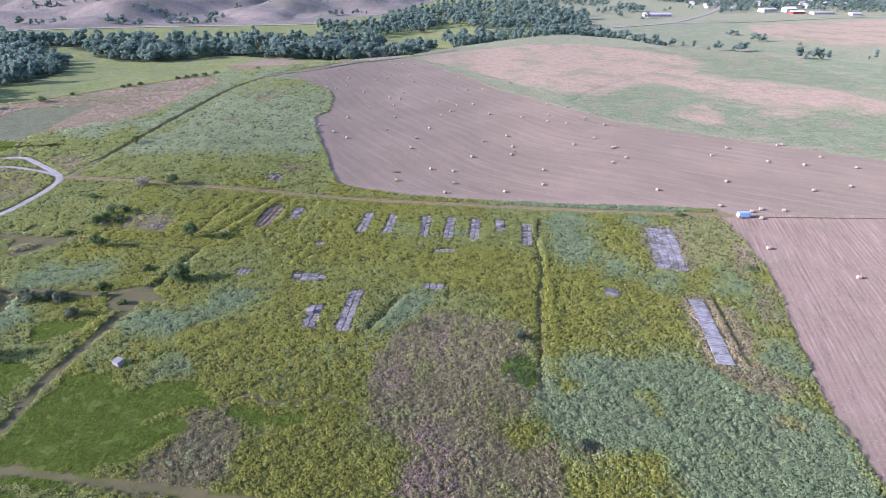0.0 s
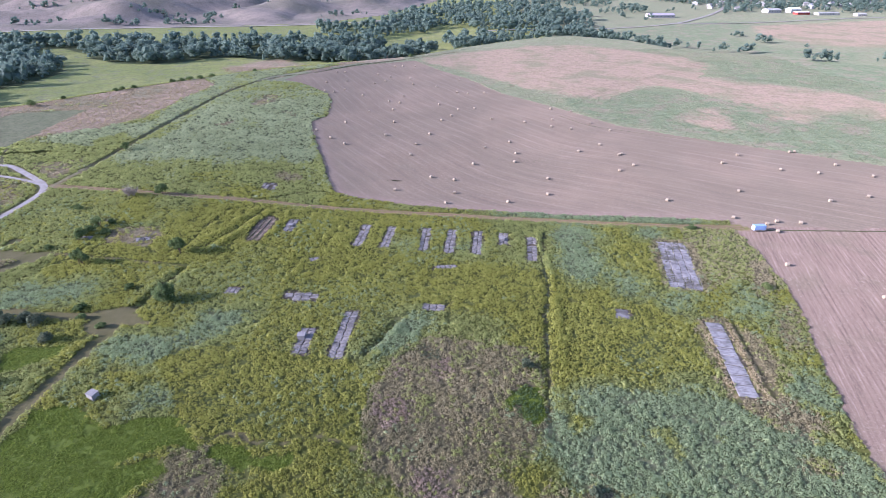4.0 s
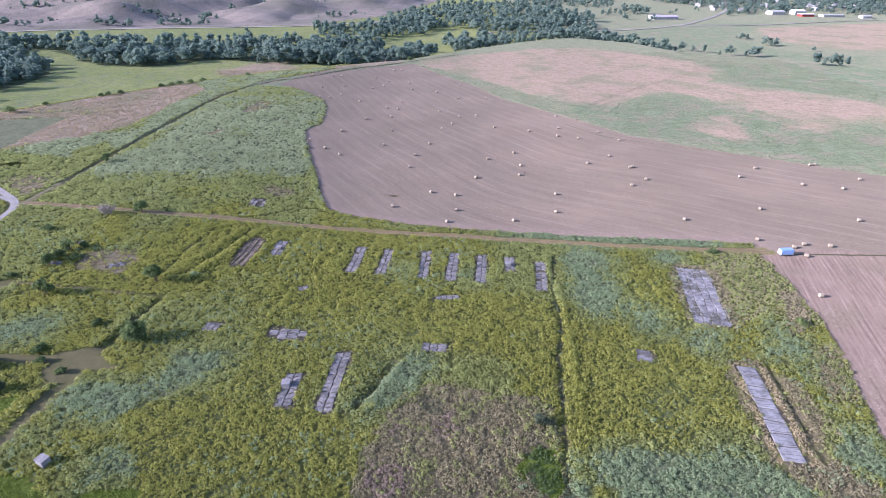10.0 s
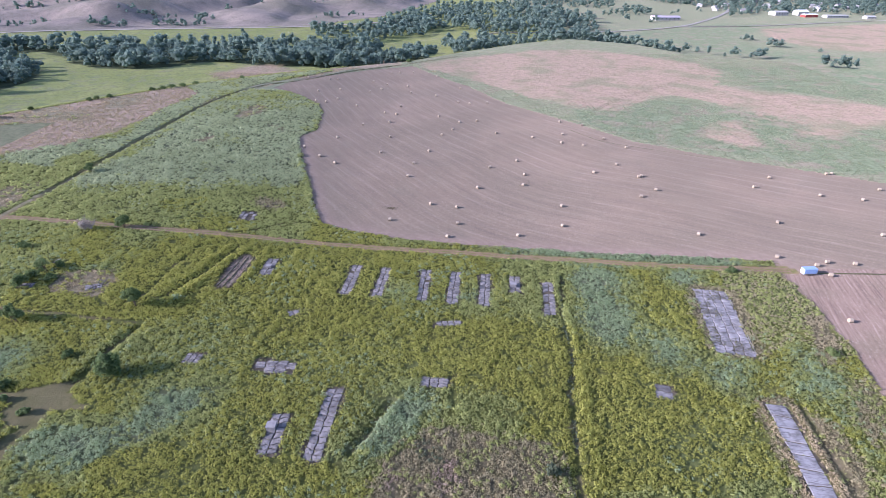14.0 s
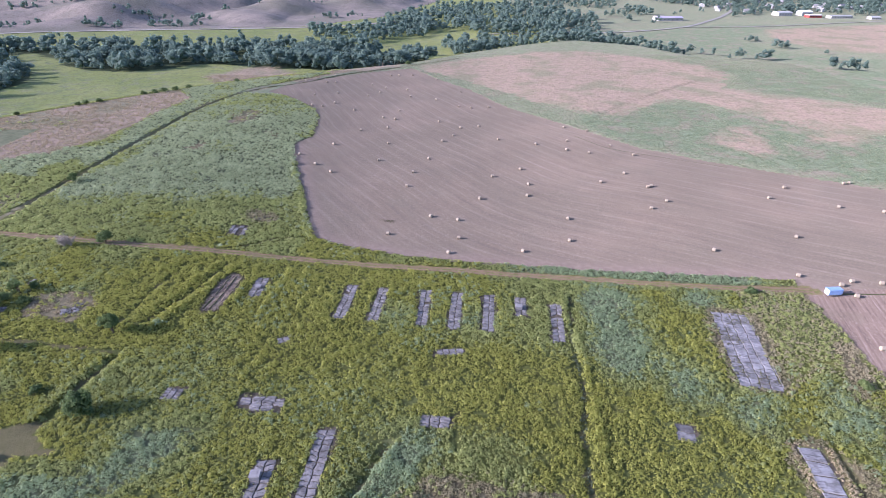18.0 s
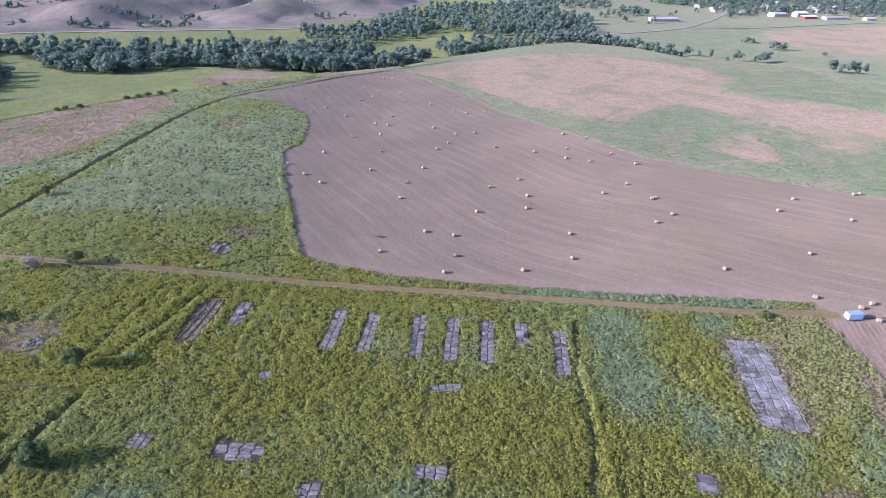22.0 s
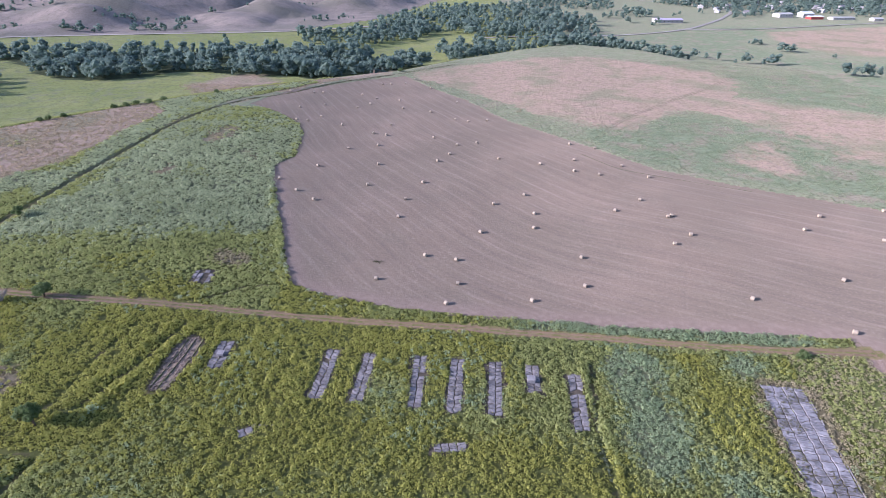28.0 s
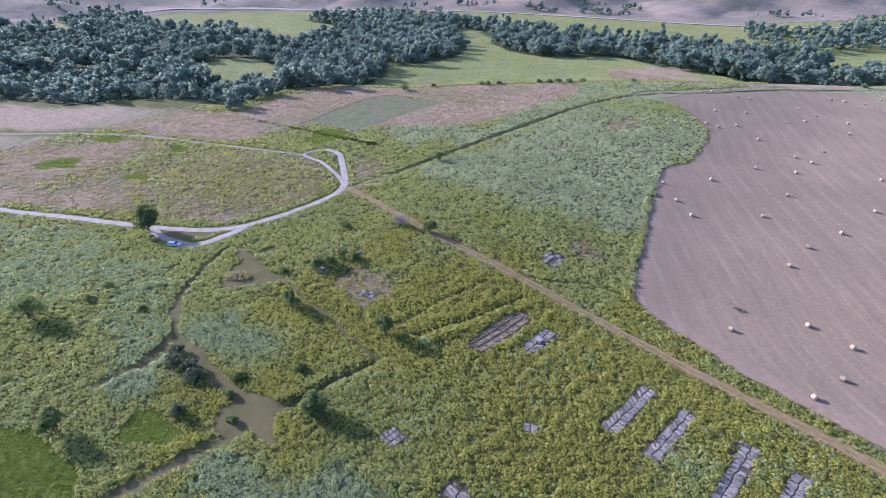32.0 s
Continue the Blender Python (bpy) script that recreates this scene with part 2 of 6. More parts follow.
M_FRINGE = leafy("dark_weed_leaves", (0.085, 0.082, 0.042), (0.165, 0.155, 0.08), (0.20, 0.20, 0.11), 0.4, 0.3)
M_TREE = leafy("tree_leaves", (0.075, 0.12, 0.045), (0.185, 0.24, 0.10), (0.22, 0.265, 0.12), 0.5)
M_WILLOW = leafy("willow_leaves", (0.14, 0.19, 0.07), (0.26, 0.315, 0.13), (0.31, 0.35, 0.18), 0.5)
M_SHRUB = leafy("shrub_leaves", (0.06, 0.08, 0.05), (0.135, 0.165, 0.105), (0.18, 0.20, 0.14))
# distance haze is put into the leaf colour: lighter and bluer green
M_WOODS = leafy("hazed_woods_leaves", (0.14, 0.205, 0.18), (0.215, 0.288, 0.235), (0.235, 0.305, 0.245), 0.6)
M_TWIG = mottled("dead_twigs", (0.30, 0.27, 0.25), (0.22, 0.19, 0.17), (0.38, 0.35, 0.32), 0.6, 0.1)
M_BARK = mottled("bark", (0.12, 0.09, 0.065), (0.07, 0.055, 0.04), (0.19, 0.16, 0.13), 0.5, 0.08, 0.95, 0.6)
M_CONCRETE = mottled("old_concrete", (0.228, 0.215, 0.22), (0.15, 0.138, 0.138), (0.085, 0.077, 0.072), 1.1, 0.3, 0.9, 0.35, 0.04, by_object=0.35, laid=True)


def stained_floor():
    n = Nodes("stained_floor", 0.9, 0.0, 0.2)
    n.coord = n.tree.nodes.new("ShaderNodeNewGeometry").outputs["Position"]
    tone = n.mix(n.span(n.noise(2.2, 4), 0.36, 0.66), (0.30, 0.288, 0.305), (0.215, 0.205, 0.217))
    tone = n.mix(n.span(n.noise(4.5, 4, 0.7), 0.50, 0.62, 0.0, 0.7), tone, (0.115, 0.107, 0.10))
    tone = n.mix(n.span(n.noise(0.8, 4, 0.7, None, (-12, (0.35, 2.2, 1))), 0.50, 0.62, 0.0, 0.8), tone, (0.09, 0.083, 0.085))
    tone = n.mix(n.span(n.noise(0.25, 3, 0.7), 0.56, 0.7, 0.0, 0.5), tone, (0.38, 0.36, 0.39))
    k = n.span(n.chance(), 0, 1, 0.85, 1.12)
    return n.done(n.mix(1.0, tone, n.mix(k, (0, 0, 0), (1, 1, 1)), "MULTIPLY"))


M_FLOOR = stained_floor()
M_PALE = mottled("pale_concrete", (0.25, 0.24, 0.25), (0.205, 0.195, 0.205), (0.17, 0.16, 0.165), 1.2, 0.25, 0.85, 0.2, 0.02)
M_RUBBLE = mottled("broken_masonry", (0.22, 0.172, 0.14), (0.145, 0.112, 0.092), (0.30, 0.245, 0.205), 1.2, 0.3, 0.95, 0.4, 0.05, by_object=0.35, laid=True)
M_GRAVEL = mottled("gravel", (0.285, 0.268, 0.275), (0.235, 0.215, 0.21), (0.18, 0.162, 0.145), 3.0, 0.6, 0.95, 0.3, 0.03)
M_PALEDIRT = mottled("pale_dirt", (0.215, 0.195, 0.185), (0.18, 0.162, 0.15), (0.14, 0.13, 0.105), 3.0, 0.6, 0.95, 0.3, 0.03)
M_DIRT = mottled("dirt_rut", (0.22, 0.15, 0.098), (0.17, 0.12, 0.074), (0.12, 0.105, 0.05), 2.2, 0.6, 0.95, 0.3, 0.04)
# dark earth tone that also carries the shade of the overgrown ruts
M_DARKDIRT = mottled("shaded_wheel_rut", (0.095, 0.09, 0.05), (0.075, 0.08, 0.03), (0.14, 0.125, 0.085), 3.0, 0.7, 0.95, 0.3, 0.04)
M_MUD = mottled("mown_trail", (0.15, 0.135, 0.075), (0.19, 0.165, 0.11), (0.10, 0.105, 0.035), 2.0, 0.5, 0.92, 0.3, 0.05)
M_ASPHALT = mottled("far_road_surface", (0.30, 0.278, 0.245), (0.25, 0.23, 0.205), (0.34, 0.315, 0.275), 30, 6, 0.9, 0.0)
M_HAY = mottled("baled_hay", (0.35, 0.29, 0.23), (0.275, 0.225, 0.175), (0.42, 0.355, 0.285), 0.5, 0.08, 0.95, 0.6, 0.04, by_object=0.12)
M_HAYEND = mottled("cut_hay_end", (0.40, 0.325, 0.24), (0.32, 0.25, 0.18), (0.48, 0.40, 0.31), 0.3, 0.06, 0.95, 0.6, 0.04)
M_WHITE = mottled("white_painted_metal", (0.78, 0.80, 0.82), (0.70, 0.72, 0.74), (0.62, 0.62, 0.60), 1.5, 0.3, 0.4, 0.05, 0.005, gloss=0.5)
# trailer blue; takes in the sky-lit shade of its side besides paint
M_BLUE = mottled("pale_blue_sheet_metal", (0.24, 0.36, 0.63), (0.21, 0.32, 0.57), (0.30, 0.42, 0.66), 1.5, 0.3, 0.45, 0.05, 0.005, gloss=0.5)
M_RUBBER = mottled("rubber", (0.03, 0.03, 0.03), (0.045, 0.043, 0.04), (0.06, 0.055, 0.05), 0.3, 0.05, 0.9)
M_STEEL = mottled("dull_steel", (0.45, 0.45, 0.46), (0.36, 0.36, 0.37), (0.28, 0.26, 0.25), 0.4, 0.08, 0.45, 0.1, 0.005, 0.8, 0.5)
M_CARPAINT = mottled("pale_blue_car_paint", (0.30, 0.40, 0.58), (0.28, 0.38, 0.55), (0.33, 0.43, 0.60), 1.5, 0.4, 0.25, 0.0, gloss=0.6)
M_GLASS = mottled("dark_glass", (0.02, 0.025, 0.03), (0.025, 0.03, 0.035), (0.03, 0.035, 0.04), 0.5, 0.1, 0.06, 0.0, gloss=0.8)
M_LAMP = mottled("lamp_lens", (0.7, 0.68, 0.62), (0.65, 0.62, 0.56), (0.75, 0.73, 0.7), 0.2, 0.05, 0.2, 0.0, gloss=0.6)
M_TIMBER = mottled("weathered_timber", (0.24, 0.21, 0.185), (0.16, 0.135, 0.115), (0.33, 0.30, 0.27), 0.8, 0.1, 0.9, 0.4, 0.02)
M_RED = mottled("red_metal_cladding", (0.40, 0.07, 0.06), (0.36, 0.06, 0.055), (0.32, 0.06, 0.055), 8, 2, 0.6, 0.0)
M_MAUVE = mottled("mauve_metal_roof", (0.42, 0.36, 0.47), (0.38, 0.33, 0.43), (0.48, 0.42, 0.52), 8, 2, 0.5, 0.0)
M_SIDING = mottled("pale_siding", (0.42, 0.41, 0.40), (0.36, 0.35, 0.34), (0.48, 0.47, 0.46), 8, 2, 0.8, 0.0, by_object=0.2)
M_SHINGLE = mottled("grey_shingles", (0.27, 0.26, 0.27), (0.21, 0.20, 0.21), (0.34, 0.33, 0.33), 5, 1, 0.9, 0.0, by_object=0.3)


# ---- mesh helpers ----
def raw_mesh(name, verts, faces_per, mat, attrs=None, smooth=False):
    """A mesh from arrays: verts (n, 3) and an (m, k) array of corner indices."""
    me = bpy.data.meshes.new(name)
    m, k = faces_per.shape
    me.vertices.add(len(verts))
    me.vertices.foreach_set("co", np.asarray(verts, np.float32).ravel())
    me.loops.add(m * k)
    me.loops.foreach_set("vertex_index", faces_per.astype(np.int32).ravel())
    me.polygons.add(m)
    me.polygons.foreach_set("loop_start", np.arange(0, m * k, k, dtype=np.int32))
    me.update(calc_edges=True)
    for key, values in (attrs or {}).items():
        me.attributes.new(key, "FLOAT", "POINT").data.foreach_set("value", np.asarray(values, np.float32))
    if smooth:
        me.polygons.foreach_set("use_smooth", np.ones(m, dtype=bool))
    me.materials.append(mat)
    me.validate()
    return me


def soup(name, tris, mat, tint):
    """Loose triangles: tris (n, 3, 3) with one tint each."""
    n = len(tris)
    return raw_mesh(name, tris.reshape(-1, 3), np.arange(n * 3).reshape(n, 3), mat, {"tint": np.repeat(tint, 3)})


def part(name, bm, material, parent=None, label=""):
    """Links a bmesh or a mesh as one object, under a thing or a part."""
    if isinstance(bm, bmesh.types.BMesh):
        me = bpy.data.meshes.new(name)
        bm.normal_update()
        bm.to_mesh(me)
        bm.free()
        me.materials.append(material)
    else:
        me = bm
    ob = new(name, me)
    ob.parent = parent
    if label:
        ob["label"] = label
    return ob


def block(sx, sy, sz, at=(0, 0, 0), bevel=0.0, bm=None, taper=1.0, turn=0.0):
    """A box that stands on at, its top narrowed by taper, its edges rounded."""
    own = bmesh.new()
    bmesh.ops.create_cube(own, size=1)
    for v in own.verts:
        k = taper if v.co.z > 0 else 1.0
        v.co = Vector((v.co.x * sx * k, v.co.y * sy * k, (v.co.z + 0.5) * sz))
    if bevel:
        bmesh.ops.bevel(own, geom=list(own.edges), offset=bevel, segments=2, affect="EDGES", clamp_overlap=True)
    bmesh.ops.transform(own, matrix=Matrix.Translation(at) @ Matrix.Rotation(turn, 4, "Z"), verts=own.verts)
    if bm is None:
        return own
    me = bpy.data.meshes.new("join")
    own.to_mesh(me)
    own.free()
    bm.from_mesh(me)
    bpy.data.meshes.remove(me)
    return bm


def drum(radius, length, axis="Y", at=(0, 0, 0), sides=20, bevel=0.0):
    bm = bmesh.new()
    bmesh.ops.create_cone(bm, cap_ends=True, segments=sides, radius1=radius, radius2=radius, depth=length)
    if bevel:
        rim = [e for e in bm.edges if abs(e.verts[0].co.z - e.verts[1].co.z) < 1e-5]
        bmesh.ops.bevel(bm, geom=rim, offset=bevel, segments=2, affect="EDGES")
    turn = {"Z": Matrix(), "Y": Matrix.Rotation(radians(90), 4, "X"), "X": Matrix.Rotation(radians(90), 4, "Y")}[axis]
    bmesh.ops.transform(bm, matrix=Matrix.Translation(at) @ turn, verts=bm.verts)
    return bm


def tubes(branches, sides=7):
    """Tapered limbs: each a list of (point, radius)."""
    verts, faces = [], []
    for limb in branches:
        base = len(verts)
        for k, (p, r) in enumerate(limb):
            p = Vector(p)
            q = Vector(limb[min(k + 1, len(limb) - 1)][0]) - Vector(limb[max(k - 1, 0)][0])
            q = q.to_track_quat("Z", "Y")
            for s in range(sides):
                a = 2 * math.pi * s / sides
                verts.append(p + q @ Vector((math.cos(a) * r, math.sin(a) * r, 0)))
        for k in range(len(limb) - 1):
            for s in range(sides):
                a, b = base + k * sides + s, base + k * sides + (s + 1) % sides
                faces.append((a, b, b + sides, a + sides))
        faces.append(tuple(base + (len(limb) - 1) * sides + s for s in range(sides)))
    me = bpy.data.meshes.new("limbs")
    me.from_pydata([tuple(v) for v in verts], [], faces)
    me.polygons.foreach_set("use_smooth", [True] * len(faces))
    return me


def along(line, step):
    """Points at even steps on a smooth curve through the line."""
    p = np.array(line, float)
    p = np.vstack([2 * p[0] - p[1], p, 2 * p[-1] - p[-2]])
    out = []
    for i in range(1, len(p) - 2):
        n = max(2, int(np.hypot(*(p[i + 1] - p[i])) / step))
        t = np.linspace(0, 1, n, endpoint=False)[:, None]
        a, b, c, d = p[i - 1], p[i], p[i + 1], p[i + 2]
        out.append(0.5 * (2 * b + (c - a) * t + (2 * a - 5 * b + 4 * c - d) * t ** 2 + (3 * b - a - 3 * c + d) * t ** 3))
    return np.vstack(out + [p[-2:-1]])


def inside(x, y, poly):
    """Which points lie in a polygon."""
    hit = np.zeros(np.shape(x), bool)
    for (ax, ay), (bx, by) in zip(poly, poly[1:] + poly[:1]):
        if ay == by:
            continue
        hit ^= ((ay > y) != (by > y)) & (x < (bx - ax) * (y - ay) / (by - ay) + ax)
    return hit


def off(x, y, line):
    return np.abs(beside(x, y, line))


def on(x, y, lift=0.0):
    return float(ground_z(np.array([x]), np.array([y]))[0]) + lift


# ---- terrain ----
def ramp(v):
    v = np.clip(v, 0.0, 1.0)
    return v * v * (3.0 - 2.0 * v)


_lattice = np.random.RandomState(7).rand(256, 256)


def vnoise(x, y, size, seed=0):
    """Smooth value noise, 0 to 1, with cells of the given size in metres."""
    u, v = np.asarray(x, float) / size + 17.3 * seed, np.asarray(y, float) / size + 41.7 * seed
    i, j = np.floor(u).astype(int), np.floor(v).astype(int)
    f, g = ramp(u - i), ramp(v - j)
    i, j, i1, j1 = i % 256, j % 256, (i + 1) % 256, (j + 1) % 256
    a = _lattice[i, j] * (1 - f) + _lattice[i1, j] * f
    b = _lattice[i, j1] * (1 - f) + _lattice[i1, j1] * f
    return a * (1 - g) + b * g


def beside(x, y, line):
    """Distance from a polyline, positive on its left."""
    best, sign = np.full(np.shape(x), 1e18), np.ones(np.shape(x))
    for (ax, ay), (bx, by) in zip(line, line[1:]):
        dx, dy = bx - ax, by - ay
        s = np.clip(((x - ax) * dx + (y - ay) * dy) / (dx * dx + dy * dy), 0, 1)
        d = (x - ax - s * dx) ** 2 + (y - ay - s * dy) ** 2
        c = np.where(dx * (y - ay) - dy * (x - ax) >= 0, 1.0, -1.0)
        sign, best = np.where(d < best, c, sign), np.minimum(d, best)
    return np.sqrt(best) * sign


# edge of the terrace above the river bottom, and the foot of the dry hills
BLUFF = [(-900, 60), (-520, 130), (-420, 171), (-372, 190), (-366, 216), (-342, 238), (-293, 246), (-304, 300), (-290, 326), (-256, 349),
         (-218, 393), (-165, 455), (-110, 505), (-60, 560), (-24, 590), (34, 653), (160, 736), (222, 702), (262, 630), (366, 592), (440, 549), (900, 420)]
FOOT = [(-1000, 80), (-860, 271), (-840, 400), (-790, 540), (-570, 760), (-410, 815), (-190, 875), (-100, 1010), (0, 1400), (300, 2400), (900, 4000)]


def height(x, y):
    x, y = np.asarray(x, float), np.asarray(y, float)
    h = -5.2 * ramp((y - 95) / 140) * (1 - 0.55 * ramp((x - 20) / 90) - 0.95 * ramp((-x - 25) / 110))
    h = h - 3.0 * ramp((y - 380) / 200)
    b = beside(x, y, BLUFF)
    h = h - 9.0 * ramp(b / 42)
    f = beside(x, y, FOOT)
    swell = np.abs(2 * vnoise(x, y, 230, 1) - 1)
    spur = np.sqrt((2 * vnoise(x, y, 105, 2) - 1) ** 2 + 0.01)
    hills = 22 * ramp(f / 480) + 90 * ramp((f - 420) / 1800) + ramp(f / 130) * (46 * (swell - 0.3) + 36 * (spur - 0.35) + 3 * (vnoise(x, y, 38, 3) - 0.5))
    return h + np.where(f > 0, np.maximum(hills, -2.0 * ramp(f / 60)), 0.0)


# ---- the plan, in metres: x to the east, y to the north ----
FIELD = [(-76, 330), (-69, 307), (-63, 287), (-55, 261), (-49, 241), (-45, 231), (-38, 226), (-25, 222), (-11, 217.5), (6, 214.7), (22, 212.7),
         (38, 210), (54, 207), (76, 204), (98, 201), (113, 199), (119, 193), (330, 190), (330, 205), (227, 261), (202, 275), (166, 294),
         (134, 311), (106, 331), (88, 359), (69, 386), (47, 419), (26, 474), (2, 515), (-12, 543), (-25, 568), (-58, 541), (-81, 513), (-101, 490),
         (-113, 460), (-118, 441), (-95, 422), (-81, 406), (-73, 385), (-70, 366), (-69, 345), (-73, 339)]
DRILLED = [(113, 199), (118, 194), (330, 193), (330, 20), (86, 20), (88, 69), (89, 81), (91, 94), (97, 113), (104, 135), (110, 157), (111.5, 179)]
DRY_PASTURE = [
    [(-20, 572), (32, 618), (144, 665), (238, 605), (255, 551), (213, 475), (153, 435), (113, 392), (82, 414), (48, 476)],
    [(170, 459), (228, 476), (305, 423), (325, 379), (290, 349), (228, 383), (194, 417)],
    [(-238, 306), (-220, 360), (-195, 403), (-161, 426), (-148, 388), (-157, 341), (-191, 320), (-204, 296)],
]
DRY_TERRACE = [
    [(-430, 168), (-372, 187), (-364, 214), (-293, 243), (-304, 299), (-257, 346), (-196, 400), (-159, 392), (-174, 328), (-189, 303), (-216, 280), (-247, 267), (-250, 222), (-295, 201), (-350, 154)],
    [(493, 942), (803, 1057), (900, 800), (573, 736), (480, 737), (460, 840)],
    [(-152, 345), (-150, 384), (-143, 420), (-129, 452), (-106, 480), (-76, 532), (-36, 576), (-36, 640), (-330, 640), (-330, 300), (-250, 345), (-200, 400), (-165, 400)],
]
DRY_FLATS = [
    [(172, 362), (176, 342), (187, 335), (165, 322), (150, 330), (152, 348)], [(226, 372), (249, 381), (243, 350), (212, 334), (205, 350)],
    [(192, 468), (223, 470), (256, 453), (296, 413), (278, 386), (238, 417), (186, 432)], [(208, 395), (222, 388), (215, 372), (200, 378)],
    [(170, 372), (190, 378), (196, 362), (178, 352)],
]
DRY = DRY_PASTURE + DRY_TERRACE + DRY_FLATS
GREENER = [[(-152, 300), (-150, 345), (-146, 384), (-138, 420), (-146, 424), (-160, 390), (-166, 340), (-168, 305)], [(-178, 345), (-166, 350), (-166, 335), (-178, 332)]]
SAGE_SOUTH = [
    [(32, 103), (39, 104), (46, 106), (50, 100), (53, 101), (61, 105), (65, 106), (68, 100), (74, 94), (83, 93), (84, 87), (88, 82), (86, 73), (84, 36), (50, 42), (46, 74), (35, 74), (27, 76), (27, 88), (30, 97)],
    [(11, 89), (17, 88), (22, 90), (27, 85), (29, 79), (33, 74), (37, 92), (33, 96), (30, 104), (28, 98)], [(84, 111), (91, 114), (93, 107), (94, 100), (92, 96), (87, 98), (81, 100)],
]
SAGE_EAST = [
    [(75, 194), (84, 194), (85, 185), (79, 182), (73, 185)], [(68, 147), (75, 145), (76, 138), (72, 133), (69, 135), (66, 142)], [(93, 156), (97, 155), (96, 141), (94, 132), (90, 131), (88, 137), (92, 147)],
    [(94, 128), (101, 132), (99, 125), (93, 123)], [(57, 160), (64, 159), (63, 147), (58, 142), (55, 150)], [(44, 196), (62, 193), (60, 180), (53, 178), (56, 164), (49, 152), (40, 150), (40, 164), (41, 177)],
]
SAGE_NEAR = [
    [(-156, 229), (-106, 231), (-93, 251), (-58, 268), (-63, 287), (-66, 323), (-70, 352), (-70, 392), (-95, 426), (-118, 448), (-124, 460), (-144, 398), (-147, 309), (-152, 268)],
    [(-240, 118), (-199, 148), (-168, 142), (-160, 118), (-187, 100)],
]
SAGE_WEST = [
    [(96, 420), (150, 430), (190, 410), (225, 378), (290, 345), (330, 330), (330, 215), (230, 268), (168, 300), (108, 336), (84, 374)],
    [(230, 560), (262, 552), (240, 480), (320, 425), (500, 380), (430, 545), (366, 588)], [(-5, 136), (-9, 122), (-14, 112), (-18, 108), (-13, 122), (-9, 134)],
]
SAGE_CAMP = [
    [(-89, 124), (-82, 126), (-66, 127), (-60, 118), (-64, 111), (-74, 113), (-83, 119)], [(-85, 104), (-84, 111), (-81, 113), (-79, 106), (-79, 100)], [(-72, 99), (-65, 102), (-57, 105), (-53, 101), (-58, 98), (-66, 95)],
    [(-99, 108), (-96, 110), (-92, 105), (-94, 102)], [(-39, 81), (-34, 84), (-31, 83), (-35, 80)], [(-68.4, 134.4), (-61.2, 138.4), (-50.4, 137.5), (-50.7, 125.7), (-61.7, 122.3)],
    [(-22, 114), (-15, 120), (-11, 128), (-6, 134), (1, 134), (-2, 127), (-5, 120), (-10, 115), (-14, 111)], [(10, 106), (15, 106), (15, 100), (10, 100)], [(-111, 146), (-100, 152), (-98, 142), (-108, 138)],
]
SAGE_PATCHES = [
    [(-14, 186), (-7, 184), (-8, 174), (-13, 174)], [(10, 184), (13, 184), (12, 168), (8, 168)], [(20, 206), (112, 198), (112, 195), (20, 203)],
    [(-207, 277), (-201, 299), (-188, 320), (-169, 312), (-165, 348), (-158, 422), (-127, 487), (-120, 474), (-145, 401), (-153, 316), (-154, 292), (-164, 278), (-188, 275)],
    [(-320, 146), (-314, 167), (-297, 195), (-283, 188), (-280, 161), (-295, 152), (-291, 138)],
]
SAGE_REST = [
    [(-110.2, 183.6), (-106.2, 188.7), (-101.8, 185.8), (-103.3, 180.4)], 
    [(-130, 140), (-112, 128), (-108, 114), (-122, 112), (-138, 128)],
]
MINT_BAND = [(-166, 300), (-167, 328), (-168, 372), (-163, 418), (-178, 434), (-181, 443), (-165, 460), (-144, 476), (-118, 498), (-99, 524), (-88, 522), (-112, 480), (-133, 446), (-151, 402), (-157, 349), (-160, 306)]
SAGE_REST += [[(-174, 143), (-170, 150), (-164, 155), (-149, 145), (-129, 135), (-123, 128), (-123, 119), (-150, 118)], [(-135, 142), (-134, 148), (-125, 150), (-107, 146), (-110, 142), (-113, 138), (-121, 136)], MINT_BAND, [(-185, 295), (-190, 314), (-178, 318), (-166, 307), (-179, 300)]]
SAGE = SAGE_SOUTH + SAGE_EAST + SAGE_NEAR + SAGE_WEST + SAGE_CAMP + SAGE_PATCHES + SAGE_REST
# gaps of yellow-green weeds in the sage, and the dead weed patches with their pinkest spots
WEEDY = [[(47, 93), (51, 94), (52, 85), (50, 84)], [(82, 99), (89, 99), (91, 96), (86, 93), (80, 95)], [(31, 98), (36, 98), (36, 93), (30, 92)], [(35, 74), (47, 76), (47, 45), (36, 50)], [(75, 87), (81, 87), (80, 81), (75, 81)]]
STALKS = [
    [(-5, 119), (1, 123), (12, 123), (24, 121), (25, 115), (25, 105), (25, 96), (22, 89), (17, 85), (12, 89), (10, 89), (10, 78), (6, 70), (6, 56), (-6, 56), (-3, 76), (-7, 78), (-9, 82), (-12, 86), (-13, 93), (-13, 105), (-10, 112)],
    [(-55, 86), (-51, 87), (-44, 86), (-40, 81), (-39, 76), (-39, 66), (-57, 66), (-54, 77), (-50, 80)], [(70, 101), (79, 104), (81, 97), (74, 95), (70, 96)], [(85, 129), (86, 121), (84, 111), (80, 107), (80, 115), (81, 125)],
]
STALKS += [[(6, 76), (11, 82), (15, 85), (17, 76), (22, 78), (26, 81), (25, 38), (8, 43)], [(31, 79), (36, 79), (35, 73), (31, 73)], [(75, 86), (81, 86), (79, 81), (75, 81)]]
